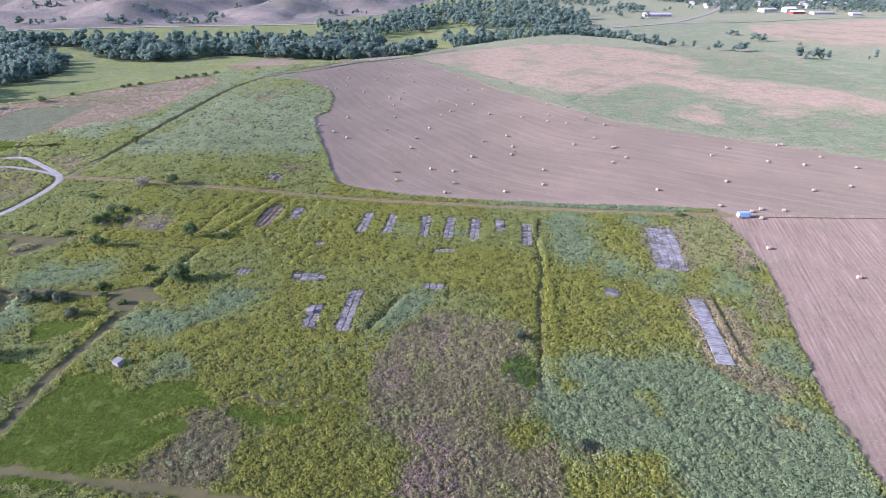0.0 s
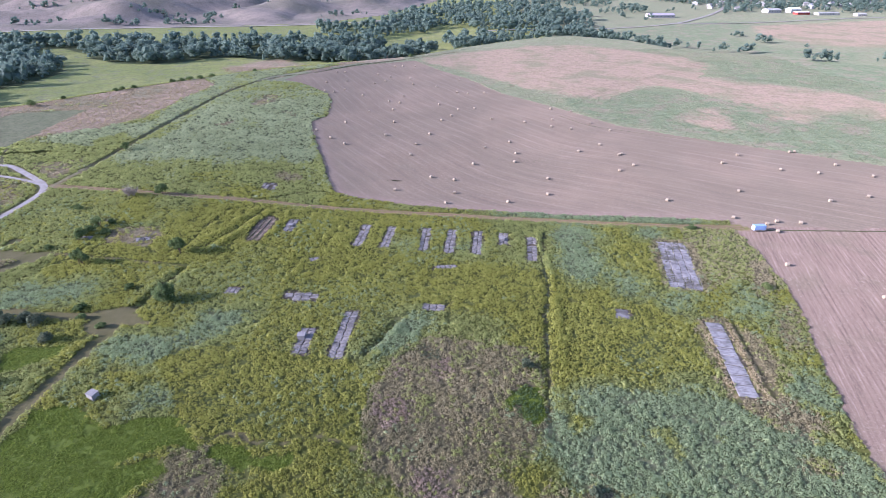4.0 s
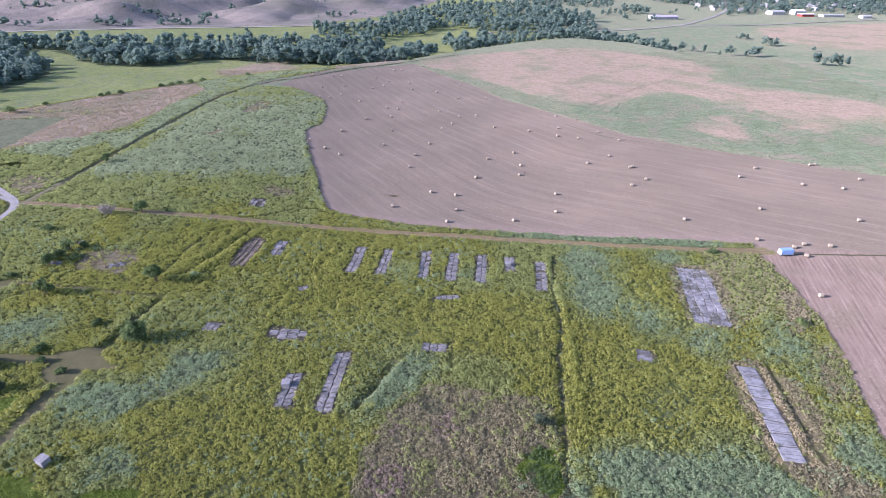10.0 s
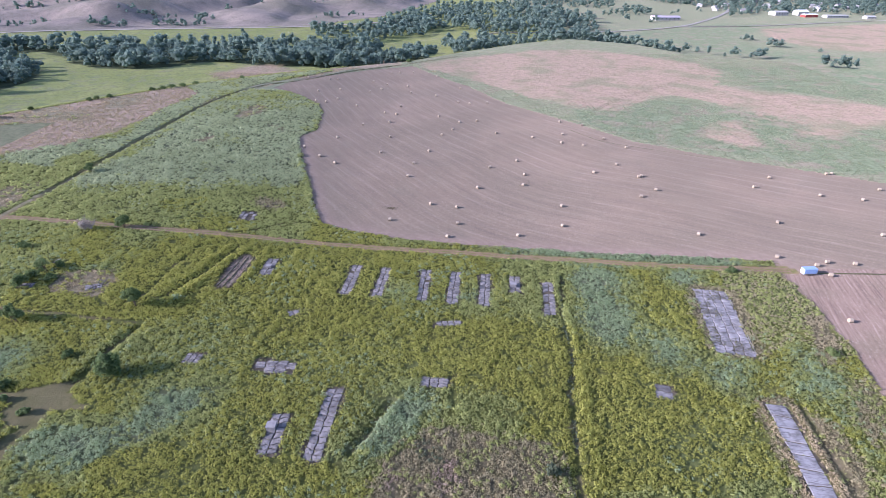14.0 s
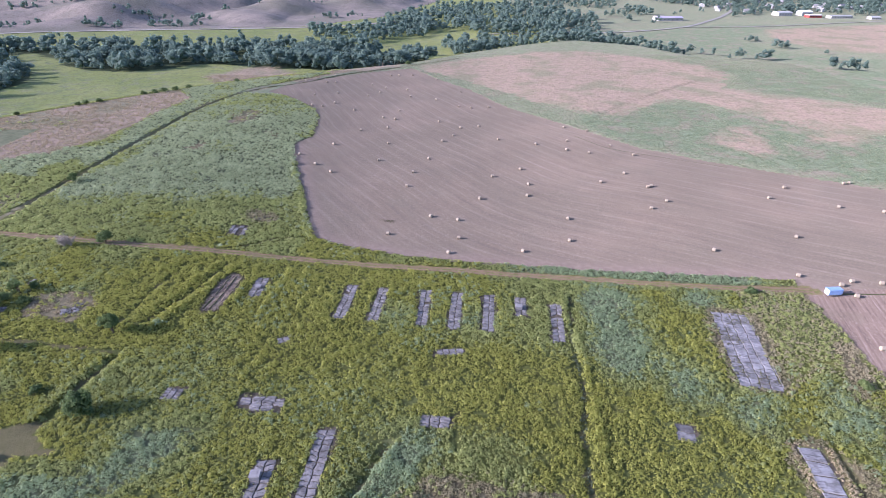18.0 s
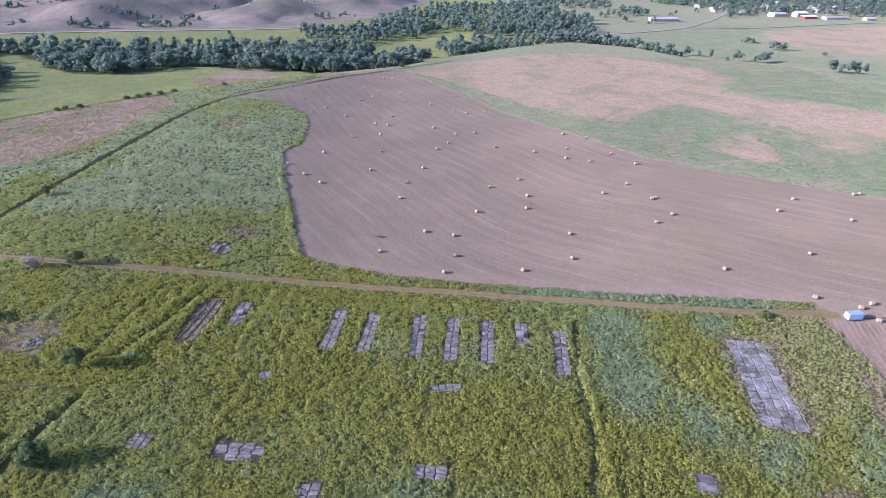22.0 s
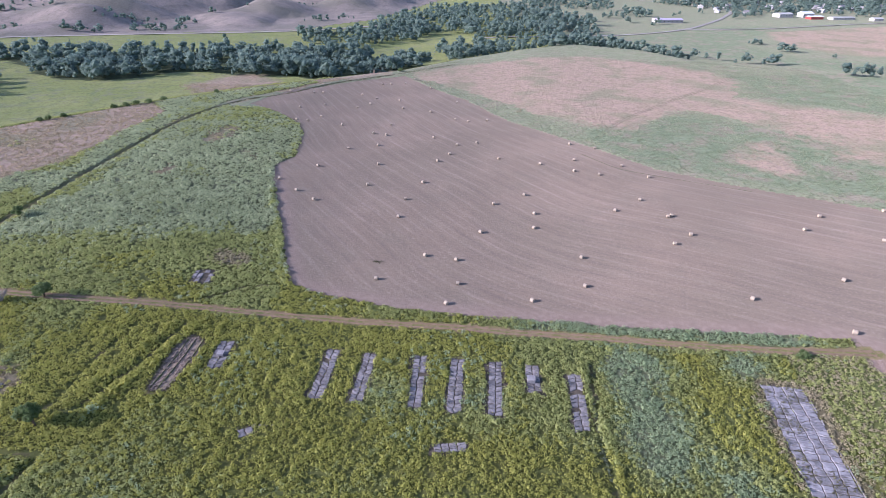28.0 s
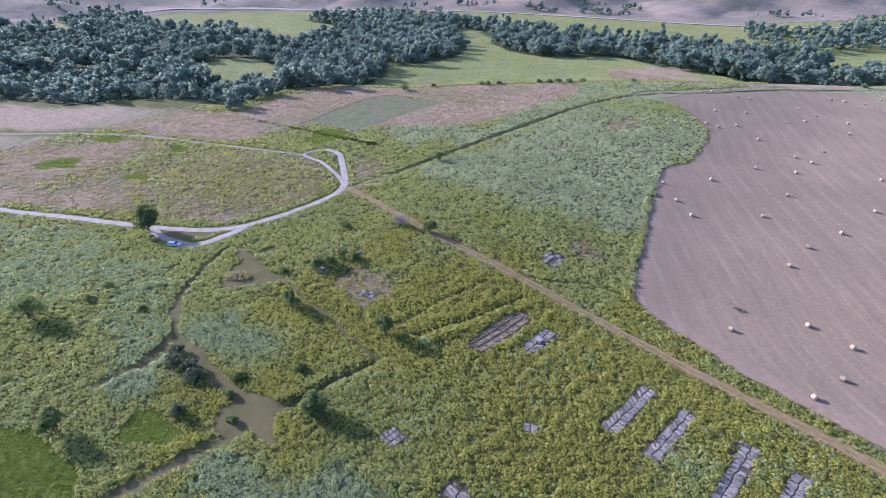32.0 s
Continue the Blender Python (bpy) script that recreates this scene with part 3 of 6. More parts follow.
ROSY = [[(-10, 112), (-7, 112), (-7, 107), (-11, 108)], [(0, 112), (8, 113), (8, 108), (0, 108)], [(-13, 101), (-4, 101), (-3, 93), (-12, 93)], [(-3, 82), (5, 82), (5, 46), (-3, 40)], [(-10, 79), (-7, 79), (-5, 60), (-9, 60)]]
SCRAPE = [(-43, 90), (-34, 89), (-25.5, 89), (-20, 88), (-14, 86)]
OLIVE = [(-66, 112), (-62.3, 117), (-36.9, 118), (-19, 114.2), (-14.6, 104.1), (-16, 84), (-48.9, 88), (-54, 96)]
THIN = [(86, 150), (96, 156), (104, 148), (108.5, 150), (112, 165), (113.5, 180), (113, 196), (92, 194), (89, 180), (86, 165)]
LAWN_CAMP = [
    [(-85, 97), (-77, 97), (-66, 93), (-62, 95), (-54, 96), (-52, 92.5), (-46, 89), (-46, 87), (-50, 87), (-55, 85.5), (-61, 84.5), (-61, 82.6), (-57, 84), (-51, 82), (-50, 80), (-54, 77), (-56, 74), (-59, 72), (-64, 71), (-68, 66), (-86, 66), (-87, 81), (-87, 87), (-86, 96)],
    [(-44, 87.5), (-40, 87.6), (-35, 86), (-27, 86.6), (-24.6, 85), (-29, 82), (-34, 83), (-38, 82), (-42, 83.5)], [(-105, 115), (-102, 119), (-93, 119), (-94, 114), (-98, 111), (-102, 111)],
    [(-119, 93.7), (-112.2, 99), (-98, 101), (-94, 98), (-94, 91), (-103.6, 89.7)],
]
DARK_GRASS = [[(19.2, 104), (22.7, 106), (25, 102), (24.8, 97), (22.4, 94), (19.6, 96), (18.4, 99.5)]]
LAWN_WEST = [
    [(-123, 94), (-114, 98), (-95, 99), (-100, 84), (-118, 84)], [(-230, 261), (-220, 269), (-213, 269), (-210, 256), (-211, 246), (-218, 245)],
    [(-70, 64), (-62, 62), (-62, 55), (-90, 55), (-90, 64)], [(-265, 200), (-258, 206), (-249, 201), (-255, 196)],
    [(-245, 171), (-237, 177), (-229, 173), (-236, 168)], [(-287, 150), (-287, 161), (-278, 167), (-269, 159), (-276, 149)],
    [(-305, 184), (-296, 192), (-288, 186), (-298, 179)],
]
LAWN = LAWN_CAMP + LAWN_WEST
DRYISH = [[(-203, 243), (-221, 226), (-284, 199), (-316, 179), (-347, 151), (-430, 88), (-330, 90), (-244, 130), (-195, 156), (-168, 175), (-164, 206), (-168, 221)],
          [(-191, 246), (-178, 255), (-162, 261), (-160, 242), (-162, 226)]]
# brownish spots in the pale prairie, weeds inside the road's bend, the pink knoll below the terrace
FADED = [[(-134, 315), (-118, 326), (-111, 316), (-124, 305)], [(-123, 376), (-106, 393), (-99, 376), (-113, 358)], [(-95, 347), (-87, 355), (-79, 332), (-86, 330)]]
BEND = [(-282, 194), (-233, 217), (-199, 230), (-171, 226), (-164, 209), (-166, 190), (-193, 161), (-230, 167)]
GREENED = [BEND, [(-256, 342), (-241, 356), (-217, 354), (-198, 346), (-225, 338)], [(-213, 362), (-199, 374), (-188, 356), (-200, 351)], [(-182, 361), (-173, 365), (-169, 358), (-177, 353)], [(-175, 288), (-164, 301), (-157, 289), (-166, 279)]]
KNOLL = [(-200, 530), (-188, 577), (-148, 588), (-126, 562), (-145, 510), (-172, 490)]
MOWN = [[(-246, 268), (-251, 292), (-254, 311), (-251, 332), (-233, 338), (-215, 343), (-213.5, 310), (-213, 273), (-230, 270)]]
LOTS = [[(-184, 158.5), (-176, 157.5), (-168, 160), (-165.5, 166), (-166, 171), (-175, 162.5)], [(-154.9, 167.6), (-145.7, 164.2), (-142.1, 160.6), (-140.1, 154.4), (-136.4, 150.1), (-125.2, 164), (-124.8, 166), (-139.4, 168.2), (-149.2, 169.1)],
        [(-144.8, 169.1), (-146.5, 173.8), (-142.6, 176.1), (-140.9, 174.3), (-142.4, 170.2)],
        [(-94, 133), (-88, 136), (-83, 137), (-80, 132), (-76, 131), (-76, 128), (-83, 127), (-86, 124), (-92, 126)]]
MINT_CORE = [[(-120, 312), (-82, 318), (-70, 312), (-62, 280), (-75, 268), (-95, 270), (-114, 279), (-132, 291), (-133, 303)]]
YELLOWED = [[(-118, 313), (-108, 319), (-94, 318), (-88, 308), (-108, 301)], [(-150, 412), (-130, 412), (-120, 408), (-118, 402), (-148, 403)]]
NORTH_EAST_EDGE = [(330, 205), (227, 261), (166, 294), (106, 331), (88, 359), (47, 419), (2, 515), (-25, 568)]
FLAT_GREEN = [(232, 846), (324, 914), (466, 1011), (561, 1024), (495, 927), (398, 817), (409, 748), (418, 721), (506, 690), (457, 623), (371, 671), (319, 725), (270, 764), (228, 792)]
SPOT = (-19.0, 245.5)
PEN_FLOOR = [(-113, 171), (-109, 174), (-98, 173), (-97.5, 181.6), (-99.7, 188), (-108, 187.6), (-114, 183), (-114.4, 175.4)]
MOUND = [(-138.4, 157), (-135.2, 158.8)]
STRIP = [(-67.2, 179.8), (-62, 180.2), (-59.8, 195), (-60.6, 200.3), (-64.5, 202.6), (-67.3, 196.7)]
TRACK = [(-161, 222.4), (-150, 221.8), (-134, 219.4), (-119, 217.8), (-100, 216.6), (-80, 216.4), (-60, 214.8), (-37, 212.6), (-16, 210), (6, 208), (20, 206), (44, 202.6), (66, 198.6), (82, 196), (98, 194.4), (116, 193.4)]
WEST_YELLOW = [(-176, 284), (-168, 299), (-157, 286), (-158, 267), (-164, 260)]
TRACK_X, TRACK_Y = [p[0] for p in TRACK], [p[1] for p in TRACK]
OLD_ROAD = [(-160, 222), (-158, 245), (-156, 274), (-154, 305), (-152, 330), (-147, 384), (-139, 420), (-125, 450), (-102, 478), (-72, 530), (-32, 574), (20, 622)]
GRAVEL = [(-420, 46), (-330, 86), (-244, 126), (-222, 138), (-195, 152), (-175, 164), (-165, 175), (-161, 191), (-160, 206), (-161, 217), (-166, 225), (-176, 233), (-193, 245), (-203, 246)]
LOOP = [(-203, 246), (-206.5, 240), (-205, 234), (-191, 233.5), (-174, 228), (-166, 224)]
FAR_TRACK = [(-430, 90), (-347, 153), (-316, 181), (-284, 201), (-244, 218), (-221, 228), (-205, 234)]
BRANCH = [(-188, 156), (-180, 155), (-172, 156), (-164, 160), (-162.5, 169), (-163, 177)]
SPUR = [(-198, 247), (-206, 258), (-211, 268)]
TRAILS = [([(-79, 214.8), (-67.8, 220), (-57, 227.9), (-46.8, 229.5)], 0.55), ([(-125, 166), (-107, 164), (-91, 162), (-80, 160.5)], 0.6), ([(-155, 166), (-149, 154), (-140, 142), (-130, 136), (-124, 132.5)], 1.1),
          ([(-124, 132.5), (-114, 132.5), (-101, 131.5), (-93, 131.5)], 1.6), ([(-124, 132.5), (-120.5, 122), (-120.5, 113)], 1.4),
          ([(-84, 128), (-85.3, 122), (-86.7, 113), (-88, 104), (-89.5, 93), (-89.3, 84), (-90, 70)], 1.55),
          ([(-100, 72), (-82, 70.3), (-71, 68.8), (-59, 67.2), (-48, 65.8), (-30, 63)], 1.2)]
DITCHES = [([(-9.5, 132.5), (-16.5, 116.8)], 1.0, 0.9), ([(5.2, 141), (4.4, 134), (4, 128)], 0.5, 0.5), ([(-79.6, 160), (-81, 152), (-82.2, 144.6), (-83.4, 137)], 1.1, 0.9), ([(41, 191), (37, 171), (35, 149), (32, 135), (29.2, 117), (27, 103), (25.8, 90)], 0.85, 0.5),
           ([(83.6, 133), (79.2, 103)], 0.8, 0.8), ([(-89, 168), (-85, 176), (-84, 190), (-81, 205)], 0.7, 0.25), ([(-79, 174), (-72, 192), (-68, 208)], 0.7, 0.3),
           ([(-121, 133), (-119, 122)], 1.2, 0.5), (OLD_ROAD[1:11], 1.0, 0.5)]
HEDGES = [([(x, 203), (x - 2.2, 176)], 0.5) for x in (-45, -41.5, -38, -34.5, -31)]
HEDGES += [([(-77, 330), (-70, 307), (-64, 287), (-56, 261), (-50, 241), (-46.5, 232)], 1.3), ([(-8, 132), (-15, 116)], 1.3), ([(-76, 172), (-70, 190), (-65.5, 206)], 1.3), ([(-82, 172), (-76, 190), (-71, 207)], 1.2), ([(-58, 207), (-60, 180)], 1.0), ([(-47, 205), (-50, 178)], 0.9),
          ([(38.5, 190), (37, 160), (35, 135), (32, 110)], 1.2), ([(-85, 137), (-82, 157)], 1.2), ([(-92, 104), (-88, 124)], 1.3), ([(-166.5, 113), (-158, 127), (-151, 140), (-138, 152)], 1.2)]
WEST = [[(-900, 260), (-797, 300), (-850, 355), (-868, 395), (-804, 432), (-654, 396), (-656, 479), (-546, 442), (-589, 491), (-640, 592), (-600, 662), (-530, 720), (-343, 500), (-363, 452),
         (-314, 388), (-287, 335), (-308, 302), (-295, 258), (-302, 247), (-342, 244), (-362, 228), (-380, 220), (-384, 194), (-394, 182), (-437, 176), (-620, 130)]]
WEST_GAPS = [[(-472, 322), (-464, 363), (-408, 376), (-377, 313), (-404, 301)], [(-684, 444), (-697, 551), (-567, 560), (-482, 417), (-560, 440)], [(-830, 295), (-830, 345), (-733, 325), (-712, 295)],
             [(-431, 616), (-422, 635), (-363, 596), (-342, 555), (-373, 546)], [(-640, 250), (-600, 275), (-590, 255), (-615, 240)]]
BELT = [[(-468, 613), (-465, 664), (-379, 672), (-289, 693), (-177, 703), (-152, 715), (-92, 690), (-29, 700), (-10, 640), (-40, 606), (-94, 560), (-140, 585), (-220, 590), (-292, 558), (-361, 563),
         (-336, 503), (-332, 440), (-345, 439), (-440, 520)]]
# slabs: middle of either end, width, columns and rows of panels
SLABS_NORTH = [
    (-25.7, 197.8, -27.3, 178.5, 3.6, 2, 14), (-15.8, 196.1, -17.7, 177.3, 3.3, 2, 14), (-2.8, 194.8, -4.0, 175.4, 3.4, 2, 14), (6.9, 193.9, 5.0, 174.3, 3.6, 2, 14),
    (16.5, 192.5, 14.4, 172.7, 3.5, 2, 14), (25.6, 191.1, 24.6, 180.3, 3.6, 2, 8), (35.7, 187, 33.1, 168, 3.6, 2, 13),
]
SLABS_SOUTH = [
    (-54.4, 200, -54.4, 189.2, 3.9, 2, 8), (-41.4, 167.4, -38.6, 168.6, 2.4, 1, 2), (0.4, 163.3, 7.4, 163.8, 2.5, 3, 4), (-59.6, 148.3, -60, 144.3, 4.2, 3, 4),
    (-43.7, 144, -33.5, 143.6, 4.6, 6, 4), (-3.1, 139, 3.5, 138.2, 3.6, 4, 3), (-32.9, 128, -33.1, 116.6, 3.9, 2, 8), (-22.5, 136.4, -24, 115.3, 3.9, 2, 14),
]
SLABS_EAST = [
    (54.2, 138.2, 53.2, 133.4, 4.0, 1, 2), (84.1, 181.1, 77.4, 149.5, 9.6, 4, 17), (77.5, 131.7, 73.2, 102.4, 4.6, 1, 8), (-72.8, 228.6, -73, 235.8, 6.4, 4, 4),
    (-103.4, 176.6, -99, 178.6, 3.2, 2, 3), (-122.2, 177, -118.2, 177.2, 2.4, 2, 3), (-120.4, 189.3, -120.2, 193, 1.2, 1, 3),
]
SLABS = SLABS_NORTH + SLABS_SOUTH + SLABS_EAST


def corners(x0, y0, x1, y1, width, grow=0.0):
    d = Vector((x1 - x0, y1 - y0)).normalized()
    n, d = Vector((-d.y, d.x)) * (width / 2 + grow), d * grow
    return [(x0 - d.x + n.x, y0 - d.y + n.y), (x0 - d.x - n.x, y0 - d.y - n.y), (x1 + d.x - n.x, y1 + d.y - n.y), (x1 + d.x + n.x, y1 + d.y + n.y)]


BERM = corners(77.8, 132.5, 73.4, 101.5, 8.6)
STALKS += [BERM, corners(79.6, 133, 75.0, 99, 9.0), [(70, 101), (78, 101), (84, 99), (86, 94), (78, 92), (71, 96)], [(-72, 240), (-73, 246), (-69, 248), (-62, 246), (-61, 239), (-68, 238)], [(96, 146), (100, 146), (107, 160), (110, 172), (106, 172), (100, 158)], [(92, 118), (96, 118), (103, 140), (100, 142)], corners(*SLABS[16][:5], 1.8)]


def ground_z(x, y):
    """The terrain with its ditches, its trails and the low bank round the long slab."""
    z = height(x, y)
    for line, half, deep in DITCHES:
        z = z - deep * ramp(1.25 - off(x, y, line) / (half * 1.6))
    z = z + 0.6 * ramp(1.6 - off(x, y, MOUND) / 1.4)
    for line, half in TRAILS:
        z = z - 0.25 * ramp(1.3 - off(x, y, line) / half)
    return z


def zones(x, y):
    """How far each kind of cover holds at the points, 0 or 1."""
    wx = x + 3.2 * (vnoise(x, y, 6, 11) - 0.5) + 1.6 * (vnoise(x, y, 1.7, 12) - 0.5)
    wy = y + 3.2 * (vnoise(x, y, 6, 13) - 0.5) + 1.6 * (vnoise(x, y, 1.7, 14) - 0.5)
    gx = x + 12 * (vnoise(x, y, 24, 15) - 0.5) + 6 * (vnoise(x, y, 7, 16) - 0.5) + 3 * (vnoise(x, y, 2.5, 22) - 0.5)
    gy = y + 12 * (vnoise(x, y, 24, 17) - 0.5) + 6 * (vnoise(x, y, 7, 18) - 0.5) + 3 * (vnoise(x, y, 2.5, 23) - 0.5)
    sx, sy = x + 1.2 * (vnoise(x, y, 4, 19) - 0.5), y + 1.2 * (vnoise(x, y, 4, 20) - 0.5)

    def some(px, py, polys):
        hit = np.zeros(np.shape(x), bool)
        for poly in polys:
            hit |= inside(px, py, poly)
        return hit

    far = beside(x, y, FOOT)

    def share(px, py, polys, blur):
        """The same with a soft edge."""
        total = some(px, py, polys).astype(float)
        for k in range(6):
            total = total + some(px + blur * math.cos(k * 1.047), py + blur * math.sin(k * 1.047), polys)
        return total / 7

    z = {"hill": far > 0, "meadow": (beside(x, y, BLUFF) > 16) & (far <= 0)}
    wide_open = (((x > 60) & (y > 215)) | ((x > -30) & (y > 330)) | (y > 432)) & (beside(x, y, BLUFF) <= 6)
    open_grass = wide_open & ~inside(wx, wy, MINT_BAND)
    mown = some(sx, sy, MOWN)
    z["meadow"] = z["meadow"] | open_grass | mown
    z["plot"] = mown
    z["open"] = open_grass | ((x > 150) & (far <= 0))
    z["dry"] = np.where(mown, 0.0, np.where(beside(x, y, BLUFF) < 4, 1.0, (x > -60)) * np.maximum(share(gx, gy, DRY, 11), (0.40 + 0.3 * vnoise(x, y, 26, 56)) * share(wx, wy, DRYISH, 4)) * (1 - 0.8 * share(gx, gy, GREENER, 11)))
    z["dry"] = z["dry"] * (1 - 0.85 * share(gx, gy, GREENED[1:], 14)) * (1 - 0.4 * share(gx, gy, [BEND], 14)) * (1 - 0.9 * share(wx, wy, [MINT_BAND], 3))
    z["dry"] = np.maximum(z["dry"], np.maximum(0.75 * share(gx, gy, [KNOLL], 9), 0.5 * share(gx, gy, FADED, 4)))
    z["dry"] = np.maximum(z["dry"], np.maximum(0.5 * inside(wx, wy, PEN_FLOOR), 1.0 * inside(sx, sy, STRIP)))
    z["sage"] = share(gx * 0.5 + wx * 0.5, gy * 0.5 + wy * 0.5, SAGE, 4.5) * ramp(0.35 + 1.2 * (0.6 * vnoise(x, y, 8, 21) + 0.4 * vnoise(x, y, 2.8, 24))) * (1 - mown)
    z["sage"] = z["sage"] * (1 - 0.9 * share(wx, wy, WEEDY, 1.5))
    z["sage"] = z["sage"] * ~inside(wx, wy, OLIVE) * (1 - 0.45 * ramp((-118 - x) / 8) * (y < 216))
    north = ramp((y - 222) / 12) * (x < 60) * (x > -158)
    patchy = ramp((y - 226) / 62) * (0.25 + 1.1 * vnoise(x, y, 26, 61) + 0.5 * vnoise(x, y, 7, 62)) * (1 - 0.75 * share(gx, gy, YELLOWED, 7)) * (1 - 0.35 * ramp((y - 345) / 40))
    z["sage"] = np.where(north > 0.5, np.maximum(z["sage"] * patchy, 0.9 * share(gx, gy, MINT_CORE, 13)), z["sage"])
    z["sage"] = np.maximum(z["sage"] * (1 - 0.9 * inside(wx, wy, WEST_YELLOW)), 0.7 * ramp((x - 5) / 35) * ramp((112 - x) / 16) * (y > np.interp(x, TRACK_X, TRACK_Y) + 0.5) * (y < 214))
    z["mint"] = np.maximum(z["sage"] * open_grass, 0.75 * share(gx, gy, [FLAT_GREEN], 12))
    z["sage"] = z["sage"] * ~open_grass
    tx, ty = x + 26 * (vnoise(x, y, 45, 51) - 0.5), y + 26 * (vnoise(x, y, 45, 52) - 0.5)
    # where the floor of the woods gets its painted shade
    z["shaded_litter"] = (some(tx, ty, WEST) | some(tx, ty, BELT)) & ~some(tx, ty, WEST_GAPS) & (beside(x, y, BLUFF) > 2)
    z["stalks"] = share(gx * 0.35 + wx * 0.65, gy * 0.35 + wy * 0.65, STALKS, 3.0)
    z["stalks"] = np.maximum(z["stalks"], off(sx, sy, MOUND) < 2.2)
    z["rosy"] = share(gx * 0.5 + wx * 0.5, gy * 0.5 + wy * 0.5, ROSY, 2.0)
    z["lawn"] = some(wx, wy, LAWN + DARK_GRASS)
    z["stubble"], z["drilled"] = inside(sx, sy, FIELD), inside(sx, sy, DRILLED)
    bare = some(wx, wy, LOTS)
    bare &= off(x, y, MOUND) > 2.1
    for line, half in TRAILS:
        bare |= off(sx, sy, line) < half
    for line, half, deep in DITCHES:
        bare |= off(sx, sy, line) < half * 0.55
    bare |= off(wx, wy, SCRAPE) < 0.5
    soil = np.zeros(np.shape(x), bool)
    for s in SLABS:
        soil |= inside(sx, sy, corners(*s[:5], 0.3))
    z["soil"] = soil
    for line, half in ((GRAVEL, 1.9), (LOOP, 1.5), (BRANCH, 2.0), (FAR_TRACK, 1.0)):
        bare |= off(sx, sy, line) < half
    z["bare"] = bare
    z["cropped"] = z["stubble"] | z["drilled"]
    z["swath"] = off(x, y, NORTH_EAST_EDGE)
    z["rim"] = ramp(1.5 - off(x, y, FIELD[:17]) / 5.0)
    z["worn"] = (inside(sx, sy, BERM) & ~soil) | (off(sx, sy, TRACK) < 2.1) | (off(sx, sy, OLD_ROAD[:3]) < 1.2)
    return z


# ---- ground: one sheet, fine near the path and coarse far away ----
def spread(lo, hi, step, far_lo, far_hi, grow=1.09):
    a = list(np.arange(lo, hi + step / 2, step))
    s = step
    while a[-1] < far_hi:
        s = min(s * grow, 160)
        a.append(a[-1] + s)
    b, s = [], step
    while (b[-1] if b else lo) > far_lo:
        s = min(s * grow, 160)
        b.append((b[-1] if b else lo) - s)
    return np.array(b[::-1] + a)


def build_ground():
    xs, ys = spread(-250, 205, 1.75, -3600, 3600, 1.045), np.concatenate([spread(52, 345, 1.75, -900, 345, 1.03), spread(347, 590, 2.6, 347, 4600, 1.035)])
    gx, gy = np.meshgrid(xs, ys)
    x, y = gx.ravel(), gy.ravel()
    z = ground_z(x, y)
    w, h = len(xs), len(ys)
    i = (np.arange(h - 1)[:, None] * w + np.arange(w - 1)[None, :]).ravel()
    quads = np.stack([i, i + 1, i + 1 + w, i + w], 1)
    cover = {k: np.asarray(v, float) for k, v in zones(x, y).items()}
    me = raw_mesh("ground", np.stack([x, y, z], 1), quads, M_GROUND, cover, smooth=True)
    tagged(new("ground", me), "open prairie ground with weeds, mown stubble and dry hills", "ground", kind="structure")


build_ground()


def ribbon(name, line, width, mat, label, category, lift=0.05, step=1.5, ragged=0.25, cross=5, crest=0.05):
    """A strip laid on the ground, its edges worn unevenly."""
    p = along(line, step)
    d = np.gradient(p, axis=0)
    d /= np.linalg.norm(d, axis=1)[:, None]
    n = np.stack([-d[:, 1], d[:, 0]], 1)
    s = np.arange(len(p)) * step
    left = width / 2 * (1 + ragged * (vnoise(s, s * 0, 3.1, 31) - 0.5) * 2)
    right = width / 2 * (1 + ragged * (vnoise(s, s * 0, 2.7, 32) - 0.5) * 2)
    rows = []
    for k in np.linspace(-1, 1, cross):
        rows.append(p + n * (k * np.where(k < 0, right, left))[:, None])
    q = np.stack(rows, 1).reshape(-1, 2)
    crown = np.tile(1 - np.abs(np.linspace(-1, 1, cross)), len(p))
    z = ground_z(q[:, 0], q[:, 1]) + lift + crown * crest
    i = (np.arange(len(p) - 1)[:, None] * cross + np.arange(cross - 1)[None, :]).ravel()
    me = raw_mesh(name, np.column_stack([q, z]), np.stack([i, i + 1, i + 1 + cross, i + cross][::-1], 1), mat, smooth=True)
    return tagged(new(name, me), label, category, kind="structure")


def shifted(line, by):
    p = along(line, 4)
    d = np.gradient(p, axis=0)
    d /= np.linalg.norm(d, axis=1)[:, None]
    return [tuple(v) for v in p + np.stack([-d[:, 1], d[:, 0]], 1) * by]


for by in (-0.85, 0.85):
    ribbon("track", shifted(TRACK, by), 0.85, M_DIRT, "worn brown wheel rut of a dirt farm track", "dirt track", ragged=0.5)
    ribbon("track", shifted(OLD_ROAD[1:], by), 0.95, M_DARKDIRT, "shaded wheel rut of an overgrown track", "dirt track", ragged=0.5)
ribbon("road", GRAVEL, 2.7, M_GRAVEL, "pale curving gravel road", "road", 0.07, ragged=0.15)
ribbon("road_edge", shifted(GRAVEL[1:9], 2.1), 1.1, M_DARKDIRT, "dark strip of ground along the gravel road", "verge", 0.05, ragged=0.5)
ribbon("road", LOOP, 1.75, M_GRAVEL, "narrow gravel leg of the turning loop", "road", 0.06, ragged=0.2)
ribbon("road", BRANCH, 2.8, M_GRAVEL, "gravel pull-off beside the oak", "road", 0.055, ragged=0.3)
ribbon("road", FAR_TRACK, 2.0, M_PALEDIRT, "faint two-wheel gravel track", "road", 0.06, ragged=0.4)
